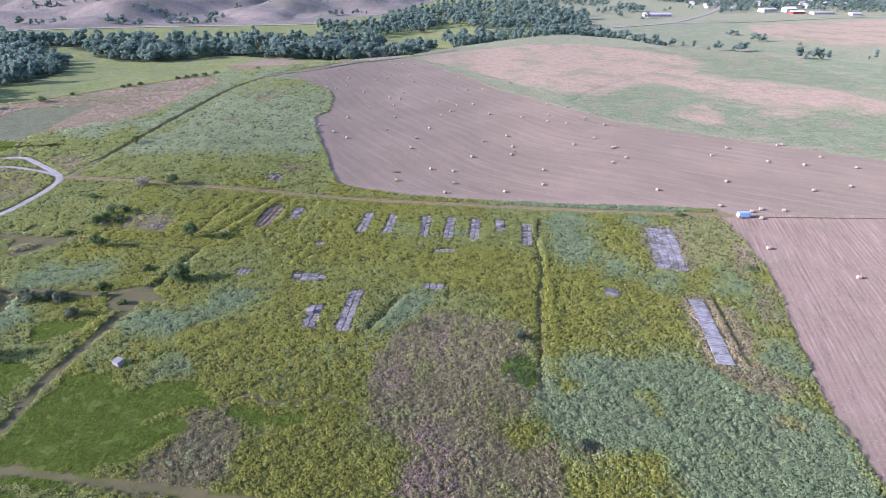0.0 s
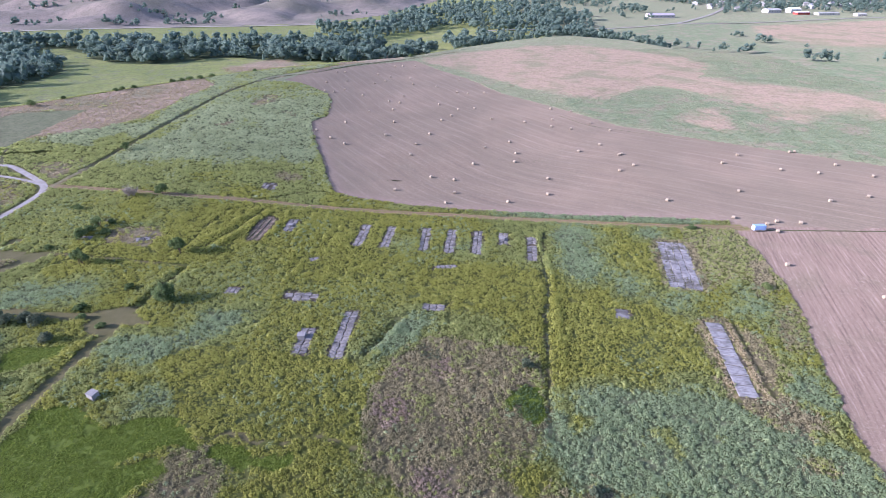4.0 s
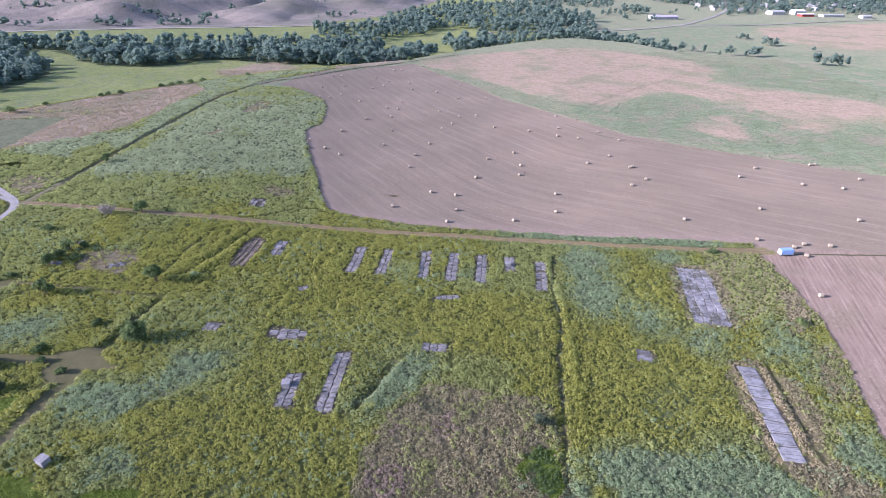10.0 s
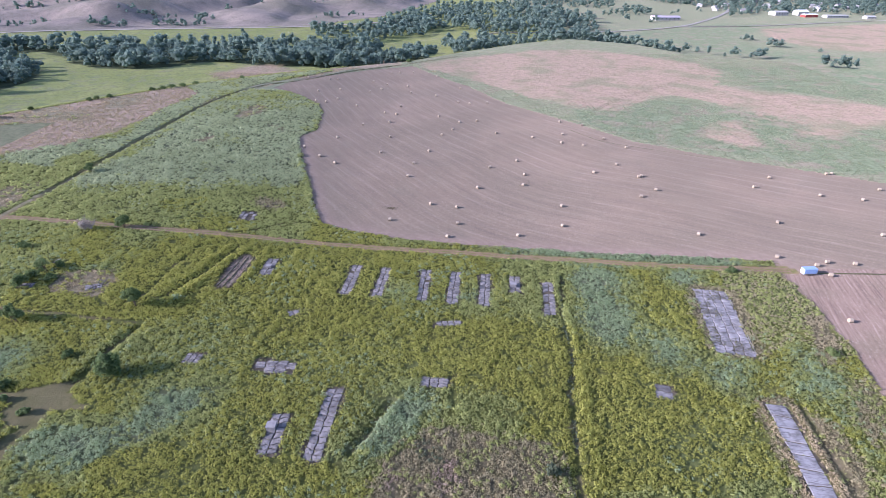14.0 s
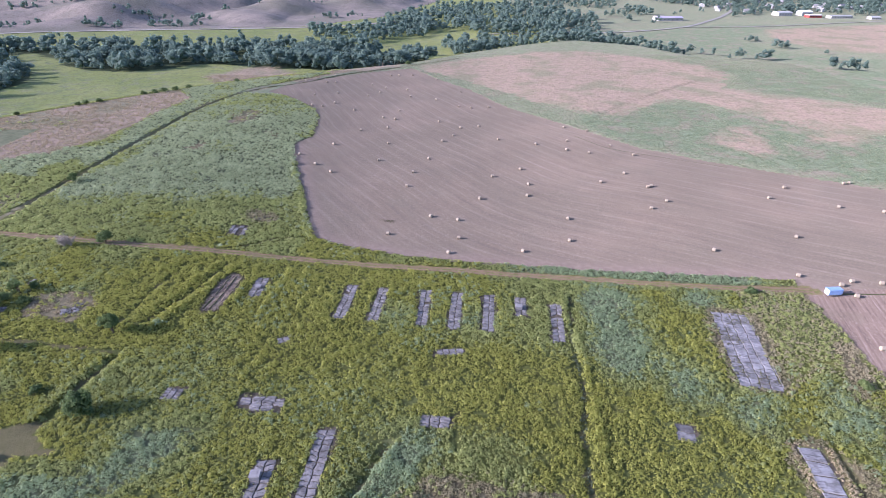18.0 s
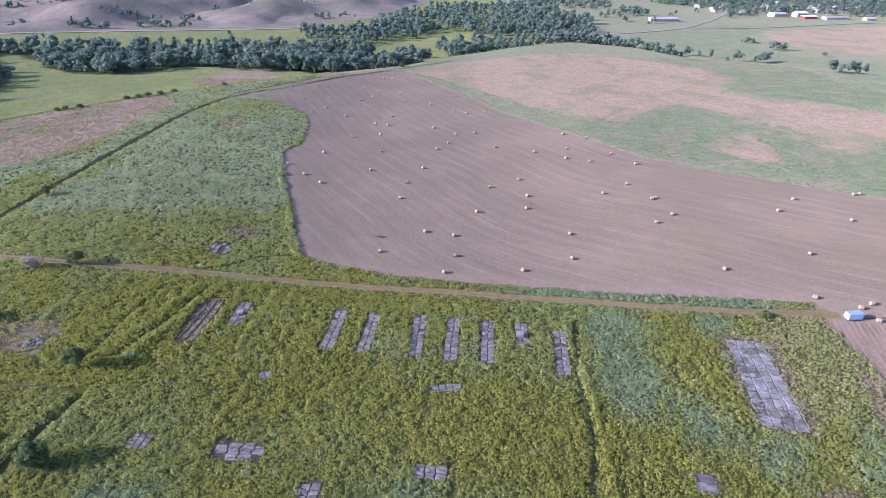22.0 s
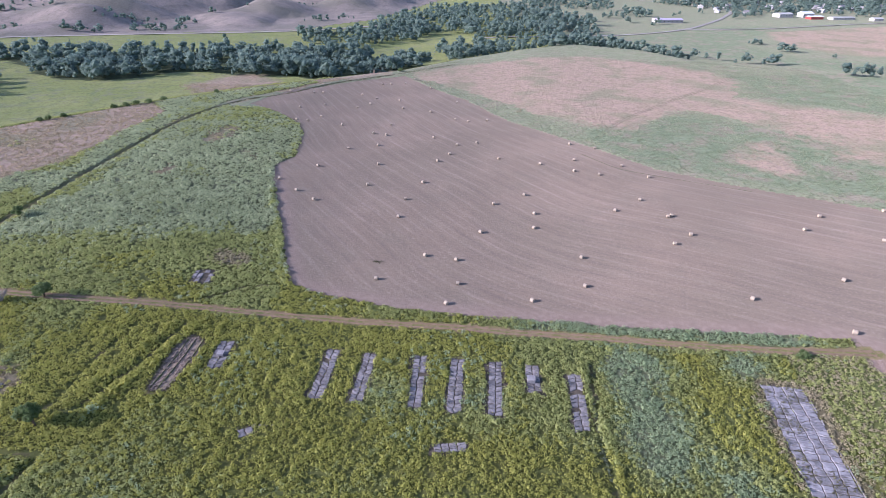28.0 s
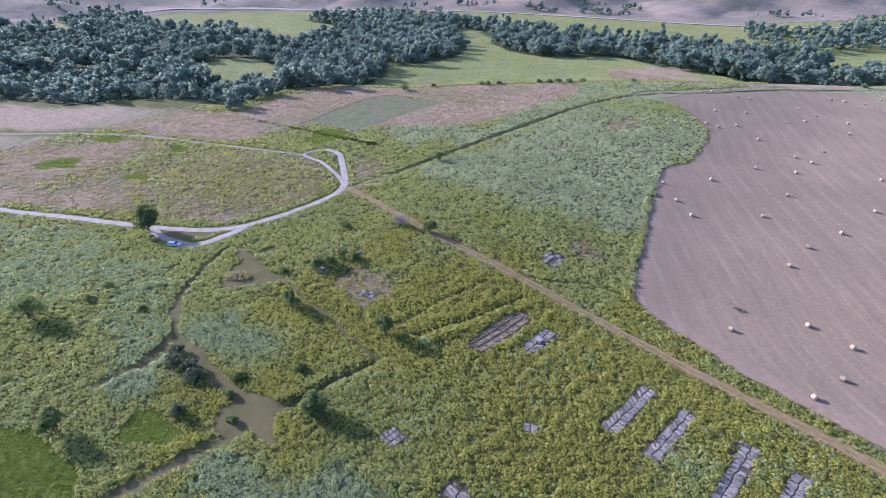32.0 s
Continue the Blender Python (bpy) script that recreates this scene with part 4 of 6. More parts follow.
ribbon("road", [(-160.5, 216), (-160, 226), (-158.5, 246), (-157, 262)], 1.9, M_MUD, "short worn start of an overgrown track", "road", 0.05, ragged=0.5)
ribbon("track", [(124, 191.6), (190, 191.4), (260, 190.6), (330, 190)], 0.8, M_DARKDIRT, "thin dark furrow between stubble and drilled field", "dirt track", ragged=0.5)
ribbon("track", [(77, 353), (89, 332), (101, 323), (116, 315), (140, 303)], 0.45, M_DARKDIRT, "thin dark furrow curving along the edge of the mown field", "dirt track", ragged=0.6)
for by in (-1.0, 1.0):
    ribbon("track", shifted([(91.5, 378.5), (122, 421), (172, 474), (217, 519), (269, 577)], by), 0.28, M_MUD, "faint wheel rut across the open pasture", "dirt track", ragged=0.6)
ribbon("track", [(-245, 262), (-247, 275), (-251.5, 292), (-254.5, 311), (-251.5, 333), (-233, 339.5)], 0.9, M_DARKDIRT, "dark furrow line along the mown plot", "dirt track", 0.1, ragged=0.7)
ribbon("track", [(-209, 474), (-190, 480), (-170, 478), (-153, 480), (-137, 486), (-120, 498)], 2.2, M_DARKDIRT, "dark sunken path along the terrace edge", "dirt track", 0.08, ragged=0.5)
ribbon("track", SPUR, 1.6, M_DARKDIRT, "dark dirt spur track to a mown plot", "dirt track", ragged=0.5)
ribbon("highway", [(-1050, 150), (-893, 291), (-866, 414), (-812, 545), (-560, 748), (-411, 806), (-183, 868), (-80, 960), (30, 1200)], 8, M_ASPHALT,
       "distant pale highway along the foot of the hills", "road", 0.6, 8, 0.05)
ribbon("highway", [(60, 850), (240, 880), (368, 950), (450, 1040), (528, 1147), (594, 1272), (560, 1380), (480, 1500)], 6.5, M_ASPHALT, "distant curving road into the town", "road", 0.6, 8, 0.05)
ribbon("highway", [(368, 955), (520, 985), (760, 1080), (1100, 1180)], 6, M_ASPHALT, "distant straight road below the town", "road", 0.6, 8, 0.05)


# ---- low vegetation ----
def tuft_shapes(count, leaves, spread_r, tall, leaf, loose, seed):
    """Template clumps: leaves on an uneven rounded top, facing outwards more or less loosely."""
    rng = np.random.RandomState(seed)
    out = np.zeros((count, leaves, 3, 3))
    for c in range(count):
        d = rng.normal(0, 1, (leaves, 3))
        d[:, 2] = np.abs(d[:, 2]) * 1.1
        d /= np.linalg.norm(d, axis=1)[:, None]
        k = rng.uniform(0.6, 1.08, (leaves, 1))
        lump = 1 + 0.3 * np.sin(2 * np.arctan2(d[:, 1:2], d[:, 0:1]) + rng.uniform(0, 6)) * rng.uniform(0, 1)
        mid = d * k * lump * np.array([spread_r, spread_r, 0.72 * tall]) + np.array([0, 0, 0.26 * tall])
        face = d + rng.normal(0, loose, (leaves, 3))
        u = np.cross(face, rng.normal(0, 1, (leaves, 3)))
        u /= np.linalg.norm(u, axis=1)[:, None]
        v = np.cross(face, u)
        v /= np.linalg.norm(v, axis=1)[:, None]
        s = leaf * rng.uniform(0.65, 1.4, (leaves, 1))
        out[c, :, 0], out[c, :, 1], out[c, :, 2] = mid - u * s * 0.55 - v * s * 0.45, mid + u * s * 0.55 - v * s * 0.45, mid + v * s * 0.75
    return out


def strew(name, x, y, size, shapes, mat, label, category, tint, seed):
    rng = np.random.RandomState(seed)
    n = len(x)
    if n == 0:
        return
    a, pick = rng.rand(n) * 2 * np.pi, rng.randint(0, len(shapes), n)
    t = shapes[pick] * size[:, None, None, None]
    c, s = np.cos(a)[:, None, None], np.sin(a)[:, None, None]
    tris = np.empty_like(t)
    tris[..., 0] = t[..., 0] * c - t[..., 1] * s + x[:, None, None]
    tris[..., 1] = t[..., 0] * s + t[..., 1] * c + y[:, None, None]
    tris[..., 2] = t[..., 2] + ground_z(x, y)[:, None, None]
    k = shapes.shape[1]
    me = soup(name, tris.reshape(-1, 3, 3), mat, np.repeat(np.clip(tint, 0, 1), k))
    tagged(new(name, me), label, category, kind="stuff")


def scatter(x0, x1, y0, y1, step, seed):
    rng = np.random.RandomState(seed)
    gx, gy = np.meshgrid(np.arange(x0, x1, step), np.arange(y0, y1, step))
    return gx.ravel() + rng.uniform(-0.5, 0.5, gx.size) * step, gy.ravel() + rng.uniform(-0.5, 0.5, gx.size) * step, rng.rand(gx.size)


def clear_of_made(x, y):
    """Away from slabs, ruts, roads and open ground."""
    ok = np.ones(len(x), bool)
    for s in SLABS:
        ok &= ~inside(x, y, corners(*s[:5], -0.1))
    ok &= ~inside(x, y, STRIP)
    ok &= off(x, y, TRACK) > 1.45 + 0.7 * vnoise(x, y, 2.0, 25)
    for by in (-0.85, 0.85):
        ok &= off(x, y, shifted(OLD_ROAD, by)) > 1.0
    for line, half in ((GRAVEL, 2.1), (LOOP, 1.5), (BRANCH, 2.0), (FAR_TRACK, 1.1), (SPUR, 0.9)):
        ok &= off(x, y, line) > half
    return ok


WEED_SHAPES = tuft_shapes(30, 20, 0.60, 0.84, 0.25, 0.10, 3)
SAGE_SHAPES = tuft_shapes(24, 20, 0.66, 0.88, 0.255, 0.12, 4)
STALK_SHAPES = tuft_shapes(20, 19, 0.62, 0.66, 0.25, 0.35, 5)
GRASS_SHAPES = tuft_shapes(12, 16, 0.70, 0.18, 0.23, 0.5, 6)
WISPS = tuft_shapes(14, 14, 0.85, 0.28, 0.30, 0.5, 9)
FAR_WEEDS = tuft_shapes(24, 20, 0.70, 0.62, 0.295, 0.12, 7)
FAR_SAGE = tuft_shapes(20, 20, 0.72, 0.64, 0.30, 0.14, 8)


def grow_cover(x0, x1, y0, y1, step, scale, seed, keep=None, weeds_as=WEED_SHAPES, sage_as=SAGE_SHAPES, pale=None):
    x, y, luck = scatter(x0, x1, y0, y1, step, seed)
    ok = clear_of_made(x, y)
    if keep is not None:
        ok &= keep(x, y)
    ok &= vnoise(x, y, 1.25, 59) + 0.4 * (luck - 0.5) > 0.17
    x, y, luck = x[ok], y[ok], luck[ok]
    z = zones(x, y)
    field = z["stubble"] | z["drilled"] | z["hill"] | z["bare"] | z["soil"]
    straw = inside(x, y, BERM) & ~field
    lush_grass = inside(x, y, DARK_GRASS[0])
    strew("grass", x[lush_grass], y[lush_grass], 0.75 * scale + 0.3 * luck[lush_grass], WEED_SHAPES, M_TREE, "patch of low dark green grass in the dead weeds", "grass", 0.25 * luck[lush_grass], seed + 9)
    field = field | lush_grass
    luck2 = (luck * 7.31) % 1.0
    stalk = (z["stalks"] > 0.15 + 0.4 * luck2) & ~field & ~straw & (luck < 0.93)
    lawn = z["lawn"] & ~field & ~straw
    stalk &= ~lawn
    thin = inside(x, y, THIN)
    stalk |= thin & (luck2 < 0.45) & ~field
    stalk |= inside(x, y, BEND) & (luck2 < 0.25 + 0.5 * vnoise(x, y, 15, 63)) & ~field & ~lawn
    dry = (z["dry"] > 0.25 + 0.3 * luck2) & ~field & ~straw & ~stalk & ~lawn
    sage = (z["sage"] > 0.3 + 0.4 * luck2) & ~field & ~straw & ~stalk & ~lawn & ~dry
    wisp = dry & (luck < 0.5)
    mown = np.zeros(len(x), bool)
    for poly in MOWN:
        mown |= inside(x, y, poly)
    stalk_gap = (z["stalks"] > 0.4) & ~stalk
    meadow = z["meadow"] & ~sage & ~field & ~dry & ~lawn & ~mown
    weed = ~(field | straw | stalk | lawn | sage | dry | meadow | mown | (stalk_gap & (luck < 0.12)))
    weed &= luck2 > (-300 - x) / 80
    lone_sage = weed & (vnoise(x, y, 14, 41) > 0.68) & (luck > 0.93)
    weed, sage = weed & ~lone_sage, sage | lone_sage
    mixed = weed & (stalk_gap | inside(x, y, THIN) | (z["sage"] > 0.08 + 0.1 * luck2) | (vnoise(x, y, 23, 45) + 0.25 * (luck2 - 0.5) > 0.66 - 0.45 * ramp((y - 214) / 30) * ramp((-40 - x) / 10)))
    mixed |= weed & (x < -122) & (luck2 < 0.8)
    mixed &= ~inside(x, y, OLIVE)
    weed &= ~mixed
    rosy = stalk & (z["rosy"] > 0.2 + 0.6 * luck)
    lush = stalk & ~rosy & (0.6 * vnoise(x, y, 5, 57) + 0.4 * luck > 0.77)
    stalk, mixed = stalk & ~lush & ~rosy, mixed | lush
    drift = 0.3 * vnoise(x, y, 11, 42) + 0.3 * vnoise(x, y, 4.2, 44) + 0.56 * vnoise(x, y, 1.25, 59)
    size = scale * (0.47 + 0.36 * vnoise(x, y, 4.2, 44) + 0.76 * vnoise(x, y, 1.25, 59)) * (0.84 + 0.34 * luck)
    size = size * np.where(stalk | rosy, 0.95, 1.0) * np.where(thin, 0.88, 1.0)
    for line, half in HEDGES:
        size = size * (1 + (0.22 if half == 0.5 else 0.4) * (off(x, y, line) < half))
    tint = 0.02 + 0.9 * drift + 0.14 * (luck - 0.5) - 0.32 * ramp((112 - y) / 25) * (x < 28) + 0.35 * thin
    strew("weeds", x[weed], y[weed], size[weed], weeds_as, M_WEED, "dense yellow-green weeds covering the old camp ground", "weeds", tint[weed], seed + 1)
    strew("weeds", x[mixed], y[mixed], size[mixed], weeds_as, M_MIXED, "softer green weeds mixed with sage", "weeds", tint[mixed], seed + 7)
    strew("sagebrush", x[sage], y[sage], size[sage], sage_as, pale or M_SAGE, "pale green sage on the open ground" if pale else "grey-green sagebrush patches among the weeds", "sagebrush", tint[sage], seed + 2)
    strew("dry_stalks", x[stalk], y[stalk], size[stalk], STALK_SHAPES, M_STALK, "brown dried stalks in a dead weed patch", "dry weeds", tint[stalk], seed + 3)
    strew("dry_stalks", x[rosy], y[rosy], size[rosy], STALK_SHAPES, M_ROSY, "rosy brown dead stalks in the weed patch", "dry weeds", tint[rosy], seed + 8)
    strew("grass", x[lawn], y[lawn], size[lawn], GRASS_SHAPES, M_GRASS, "short bright green grass patches", "grass", tint[lawn], seed + 4)
    strew("dry_grass", x[wisp], y[wisp], size[wisp], WISPS, M_DRYGRASS, "pinkish dry grass tufts on the open slope", "dry grass", tint[wisp], seed + 6)
    strew("straw", x[straw], y[straw], size[straw] * 0.85, STALK_SHAPES, M_STRAW, "yellow straw-like grass round the long slab", "dry grass", 0.25 + 0.75 * tint[straw], seed + 5)


grow_cover(-128, 122, 54, 150, 0.61, 0.70, 100)
grow_cover(-128, 122, 150, 216, 0.72, 0.80, 150)
grow_cover(-128, 122, -30, 54, 1.3, 1.15, 500, None, FAR_WEEDS, FAR_SAGE)
grow_cover(-205, -128, 90, 216, 0.85, 0.9, 200, None, FAR_WEEDS, FAR_SAGE, M_SAGE)
grow_cover(-320, -205, 80, 216, 1.15, 1.1, 250, None, FAR_WEEDS, FAR_SAGE, M_PALE_SAGE)
grow_cover(-165, 60, 216, 300, 0.95, 0.95, 350, None, FAR_WEEDS, FAR_SAGE, M_PALE_SAGE)
grow_cover(-320, -165, 216, 300, 1.25, 1.12, 360, None, FAR_WEEDS, FAR_SAGE, M_PALE_SAGE)
grow_cover(-320, 60, 300, 450, 1.25, 1.12, 300, None, FAR_WEEDS, FAR_SAGE, M_PALE_SAGE)
grow_cover(-240, 0, 450, 545, 1.45, 1.2, 330, None, FAR_WEEDS, FAR_SAGE, M_PALE_SAGE)
# tufts on the open pasture east of the mown field
px, py, luck = scatter(-30, 345, 205, 640, 2.0, 400)
pz = zones(px, py)
tufted = pz["meadow"] & ~pz["cropped"] & (beside(px, py, BLUFF) < 4) & (pz["dry"] < 0.25 + 0.4 * luck) & (vnoise(px, py, 9, 50) > 0.22)
px, py, luck = px[tufted], py[tufted], luck[tufted]
strew("pasture_tufts", px, py, 0.45 + 0.6 * luck, WISPS, M_PASTURE, "pale green grass tufts on the open pasture", "tufts", 0.15 + 0.9 * vnoise(px, py, 12, 55), 401)
dx, dy, luck = scatter(-5, 4, 113, 122, 0.8, 410)
shady = inside(dx + 2 * (vnoise(dx, dy, 3, 64) - 0.5), dy, [(-4, 120), (-1, 121), (3, 118), (1, 114), (-2, 115)]) & (luck < 0.6)
strew("weeds", dx[shady], dy[shady], 0.6 + 0.3 * luck[shady], WEED_SHAPES, M_SHRUB, "dark grey-green weeds in the dead patch", "weeds", 0.3 + 0.5 * luck[shady], 411)
ditch_line = along(DITCHES[3][0], 0.45)
shady = np.random.RandomState(412)
kept = vnoise(ditch_line[:, 0], ditch_line[:, 1], 6, 65) > 0.38
ditch_line = ditch_line[kept] + shady.normal(0, 0.45, (kept.sum(), 2))
strew("weeds", ditch_line[:, 0], ditch_line[:, 1], shady.uniform(0.45, 0.95, len(ditch_line)), WEED_SHAPES, M_SHRUB, "dark rank weeds growing in the old ditch", "weeds", shady.uniform(0.1, 0.9, len(ditch_line)), 413)
# weeds that have pushed up through the joints
rng = np.random.RandomState(14)
jx, jy = [], []
for s in SLABS:
    n_here = int(0.2 * s[4] * math.hypot(s[2] - s[0], s[3] - s[1]))
    f, g = rng.rand(n_here), rng.choice((-0.5, -0.25, 0.0, 0.0, 0.5), n_here) * s[4] + rng.normal(0, 0.12, n_here)
    d = np.array([s[2] - s[0], s[3] - s[1]]) / math.hypot(s[2] - s[0], s[3] - s[1])
    jx += list(s[0] + (s[2] - s[0]) * f - d[1] * g)
    jy += list(s[1] + (s[3] - s[1]) * f + d[0] * g)
strew("weeds", np.array(jx), np.array(jy), rng.uniform(0.12, 0.34, len(jx)), WEED_SHAPES, M_WEED, "weeds pushing up through slab joints", "weeds", rng.uniform(0, 0.6, len(jx)), 15)
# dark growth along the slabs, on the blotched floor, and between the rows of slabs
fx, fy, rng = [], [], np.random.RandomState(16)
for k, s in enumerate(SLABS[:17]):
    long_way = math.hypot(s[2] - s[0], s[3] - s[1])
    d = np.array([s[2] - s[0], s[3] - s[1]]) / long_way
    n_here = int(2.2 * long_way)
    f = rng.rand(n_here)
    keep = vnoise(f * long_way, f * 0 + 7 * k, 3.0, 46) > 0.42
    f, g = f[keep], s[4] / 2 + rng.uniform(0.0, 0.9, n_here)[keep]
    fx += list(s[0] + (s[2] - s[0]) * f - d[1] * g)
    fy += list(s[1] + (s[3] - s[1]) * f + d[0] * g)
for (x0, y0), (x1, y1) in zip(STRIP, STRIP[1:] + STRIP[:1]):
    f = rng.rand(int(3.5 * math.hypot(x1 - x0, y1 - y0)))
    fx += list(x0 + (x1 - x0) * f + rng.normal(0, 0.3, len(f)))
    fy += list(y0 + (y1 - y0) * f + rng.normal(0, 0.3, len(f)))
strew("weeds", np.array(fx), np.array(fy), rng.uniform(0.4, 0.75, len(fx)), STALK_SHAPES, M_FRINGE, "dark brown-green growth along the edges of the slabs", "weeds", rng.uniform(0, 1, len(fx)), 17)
# weeds leaning over the edges of the slabs
ex, ey = [], []
for s in SLABS:
    long_way = math.hypot(s[2] - s[0], s[3] - s[1])
    d = np.array([s[2] - s[0], s[3] - s[1]]) / long_way
    n_here = int(2.0 * (long_way + s[4]))
    f = rng.uniform(-0.02, 1.02, n_here)
    g = rng.choice((-0.5, 0.5), n_here) * s[4] * np.where(rng.rand(n_here) < 0.25, rng.rand(n_here), 1.0) + rng.normal(0, 0.22, n_here)
    f = np.where(np.abs(g) < 0.42 * s[4], np.round(f), f)
    ex += list(s[0] + (s[2] - s[0]) * f - d[1] * g)
    ey += list(s[1] + (s[3] - s[1]) * f + d[0] * g)
strew("weeds", np.array(ex), np.array(ey), rng.uniform(0.25, 0.6, len(ex)), WEED_SHAPES, M_MIXED, "weeds leaning over the slab edges", "weeds", rng.uniform(0, 0.7, len(ex)), 12)
gx, gy = rng.uniform(-13.5, 12.5, 120), rng.uniform(176, 194, 120)
between = clear_of_made(gx, gy) & (vnoise(gx, gy, 4, 49) > 0.45)
strew("sagebrush", gx[between], gy[between], rng.uniform(0.8, 1.3, between.sum()), SAGE_SHAPES, M_SAGE, "sagebrush between the old slabs", "sagebrush", rng.uniform(0.1, 0.8, between.sum()), 13)
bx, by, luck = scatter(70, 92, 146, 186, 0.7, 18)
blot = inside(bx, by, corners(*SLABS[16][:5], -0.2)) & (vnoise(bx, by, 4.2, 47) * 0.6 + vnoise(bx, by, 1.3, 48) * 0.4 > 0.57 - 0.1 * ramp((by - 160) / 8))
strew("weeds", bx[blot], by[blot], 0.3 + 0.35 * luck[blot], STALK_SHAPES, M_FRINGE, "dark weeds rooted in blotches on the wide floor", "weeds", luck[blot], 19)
spot = np.random.RandomState(9)
strew("weeds", 0.0 + SPOT[0] + spot.normal(0, 1.2, 40), SPOT[1] + spot.normal(0, 0.5, 40), spot.uniform(0.25, 0.5, 40), STALK_SHAPES, M_FRINGE, "small uncut weed patch left in the mown field", "weeds", spot.uniform(0, 0.5, 40), 8)
strew("weeds", 47 + spot.normal(0, 6, 60), 272.5 + spot.normal(0, 1.6, 60), spot.uniform(0.15, 0.35, 60), STALK_SHAPES, M_FRINGE, "thin regrowth of weeds in the mown field", "weeds", spot.uniform(0.1, 0.5, 60), 9)


# ---- trees ----
def crown_tris(rng, lobes, leaves, leaf, flat=0.85):
    """Leaf triangles on the skins of the lobes (x, y, z, r); returns them with their tints."""
    tris, tints = [], []
    total = sum(r * r for *_, r in lobes)
    for cx, cy, cz, r in lobes:
        n = max(8, int(leaves * r * r / total))
        d = rng.normal(0, 1, (n, 3))
        d /= np.linalg.norm(d, axis=1)[:, None]
        d[:, 2] = np.where(d[:, 2] < -0.55, -d[:, 2], d[:, 2])
        rr = r * (0.55 + 0.5 * rng.rand(n) ** 0.6) * (1 + 0.25 * np.sin(3 * d[:, 0] + 5 * d[:, 1] + cx))
        mid = np.array([cx, cy, cz]) + d * rr[:, None] * np.array([1, 1, flat])
        out = d + rng.normal(0, 0.55, (n, 3))
        u = np.cross(out, rng.normal(0, 1, (n, 3)))
        u /= np.linalg.norm(u, axis=1)[:, None]
        v = np.cross(out, u)
        v /= np.linalg.norm(v, axis=1)[:, None]
        s = leaf * rng.uniform(0.6, 1.4, (n, 1))
        tris.append(np.stack([mid - u * s * 0.6 - v * s * 0.4, mid + u * s * 0.6 - v * s * 0.4, mid + v * s * 0.8], 1))
        tints.append(np.clip(rng.normal(0.45, 0.16) + rng.normal(0, 0.12, n), 0, 1))
    return np.concatenate(tris), np.concatenate(tints)


def tree_lobes(rng, tall, wide, low, count):
    lobes = []
    for k in range(count):
        a, r = rng.rand() * 6.283, wide * 0.62 * math.sqrt(rng.rand())
        z = low + (tall - low) * (0.25 + 0.6 * rng.rand()) * (1 - 0.35 * (r / wide))
        lobes.append((r * math.cos(a), r * math.sin(a), z, wide * rng.uniform(0.28, 0.46)))
    lobes.append((0, 0, low + (tall - low) * 0.72, wide * 0.42))
    return lobes


def grow_tree(name, x, y, tall, wide, low, mat, label, category, seed, count=9, leaves=2600, leaf=0.42, stems=1, group=""):
    rng = np.random.RandomState(seed)
    top = tagged(new(name), label, category, group)
    top.matrix_world = pose(x, y, on(x, y, -0.05), 0, 0, rng.uniform(0, 360))
    lobes = tree_lobes(rng, tall, wide, low, count)
    limbs = []
    for s in range(stems):
        bx, by = (rng.uniform(-0.4, 0.4, 2) * wide * 0.5) if stems > 1 else (0.0, 0.0)
        lean = rng.uniform(-0.12, 0.12, 2) * tall
        r0 = 0.035 * tall / math.sqrt(stems)
        limbs.append([((bx, by, -0.1), r0 * 1.5), ((bx * 1.02, by * 1.02, 0.12 * tall), r0), ((bx + lean[0] * 0.5, by + lean[1] * 0.5, 0.4 * tall), r0 * 0.8), ((bx + lean[0], by + lean[1], 0.78 * tall), r0 * 0.25)])
    for lx, ly, lz, lr in lobes[:10]:
        z0 = max(0.12 * tall, low * 0.8) + 0.12 * tall * rng.rand()
        limbs.append([((0, 0, z0), 0.016 * tall), ((lx * 0.45, ly * 0.45, z0 + (lz - z0) * 0.55), 0.011 * tall), ((lx * 0.95, ly * 0.95, lz), 0.004 * tall)])
    trunk = tubes(limbs)
    trunk.materials.append(M_BARK)
    trunk.name = "trunk"
    part("trunk", trunk, M_BARK, top)
    tris, tint = crown_tris(rng, lobes, leaves, leaf)
    part("crown", soup("crown", tris, mat, tint), mat, top)
    return top


OAK = (-185.6, 154.2)
grow_tree("oak_tree", OAK[0], OAK[1], 9.0, 6.4, 1.8, M_TREE, "broad dark green oak on a bare trunk beside the gravel road", "tree", 1, 13, 5200, 0.5)
grow_tree("tree", -76.8, 140.2, 5.6, 4.3, 0.5, M_TREE, "rounded dark green tree among the weeds", "tree", 2, 10, 3000, 0.4, 2)
grow_tree("tree", -84.6, 168.4, 6.6, 3.0, 0.8, M_TREE, "upright dark green tree casting a long shadow", "tree", 3, 9, 2800, 0.4, 2)
grow_tree("tree", -111.6, 159.2, 5.6, 2.9, 0.9, M_TREE, "small dark tree with bare lower stems by the trail", "tree", 4, 8, 2400, 0.36, 3)
grow_tree("tree", -111.7, 101.5, 6.6, 3.4, 1.6, M_TREE, "dark tree on pale bare stems at the edge of the grass", "tree", 5, 9, 2600, 0.4, 4)
grow_tree("willow_tree", -158.8, 111.2, 6.8, 5.4, 0.7, M_WILLOW, "pale green spreading willow tree", "tree", 6, 11, 3000, 0.36, 3)
grow_tree("tree", -111.8, 216.8, 4.6, 2.9, 0.7, M_TREE, "low dark tree beside the dirt track", "tree", 7, 8, 2200, 0.36, 2)
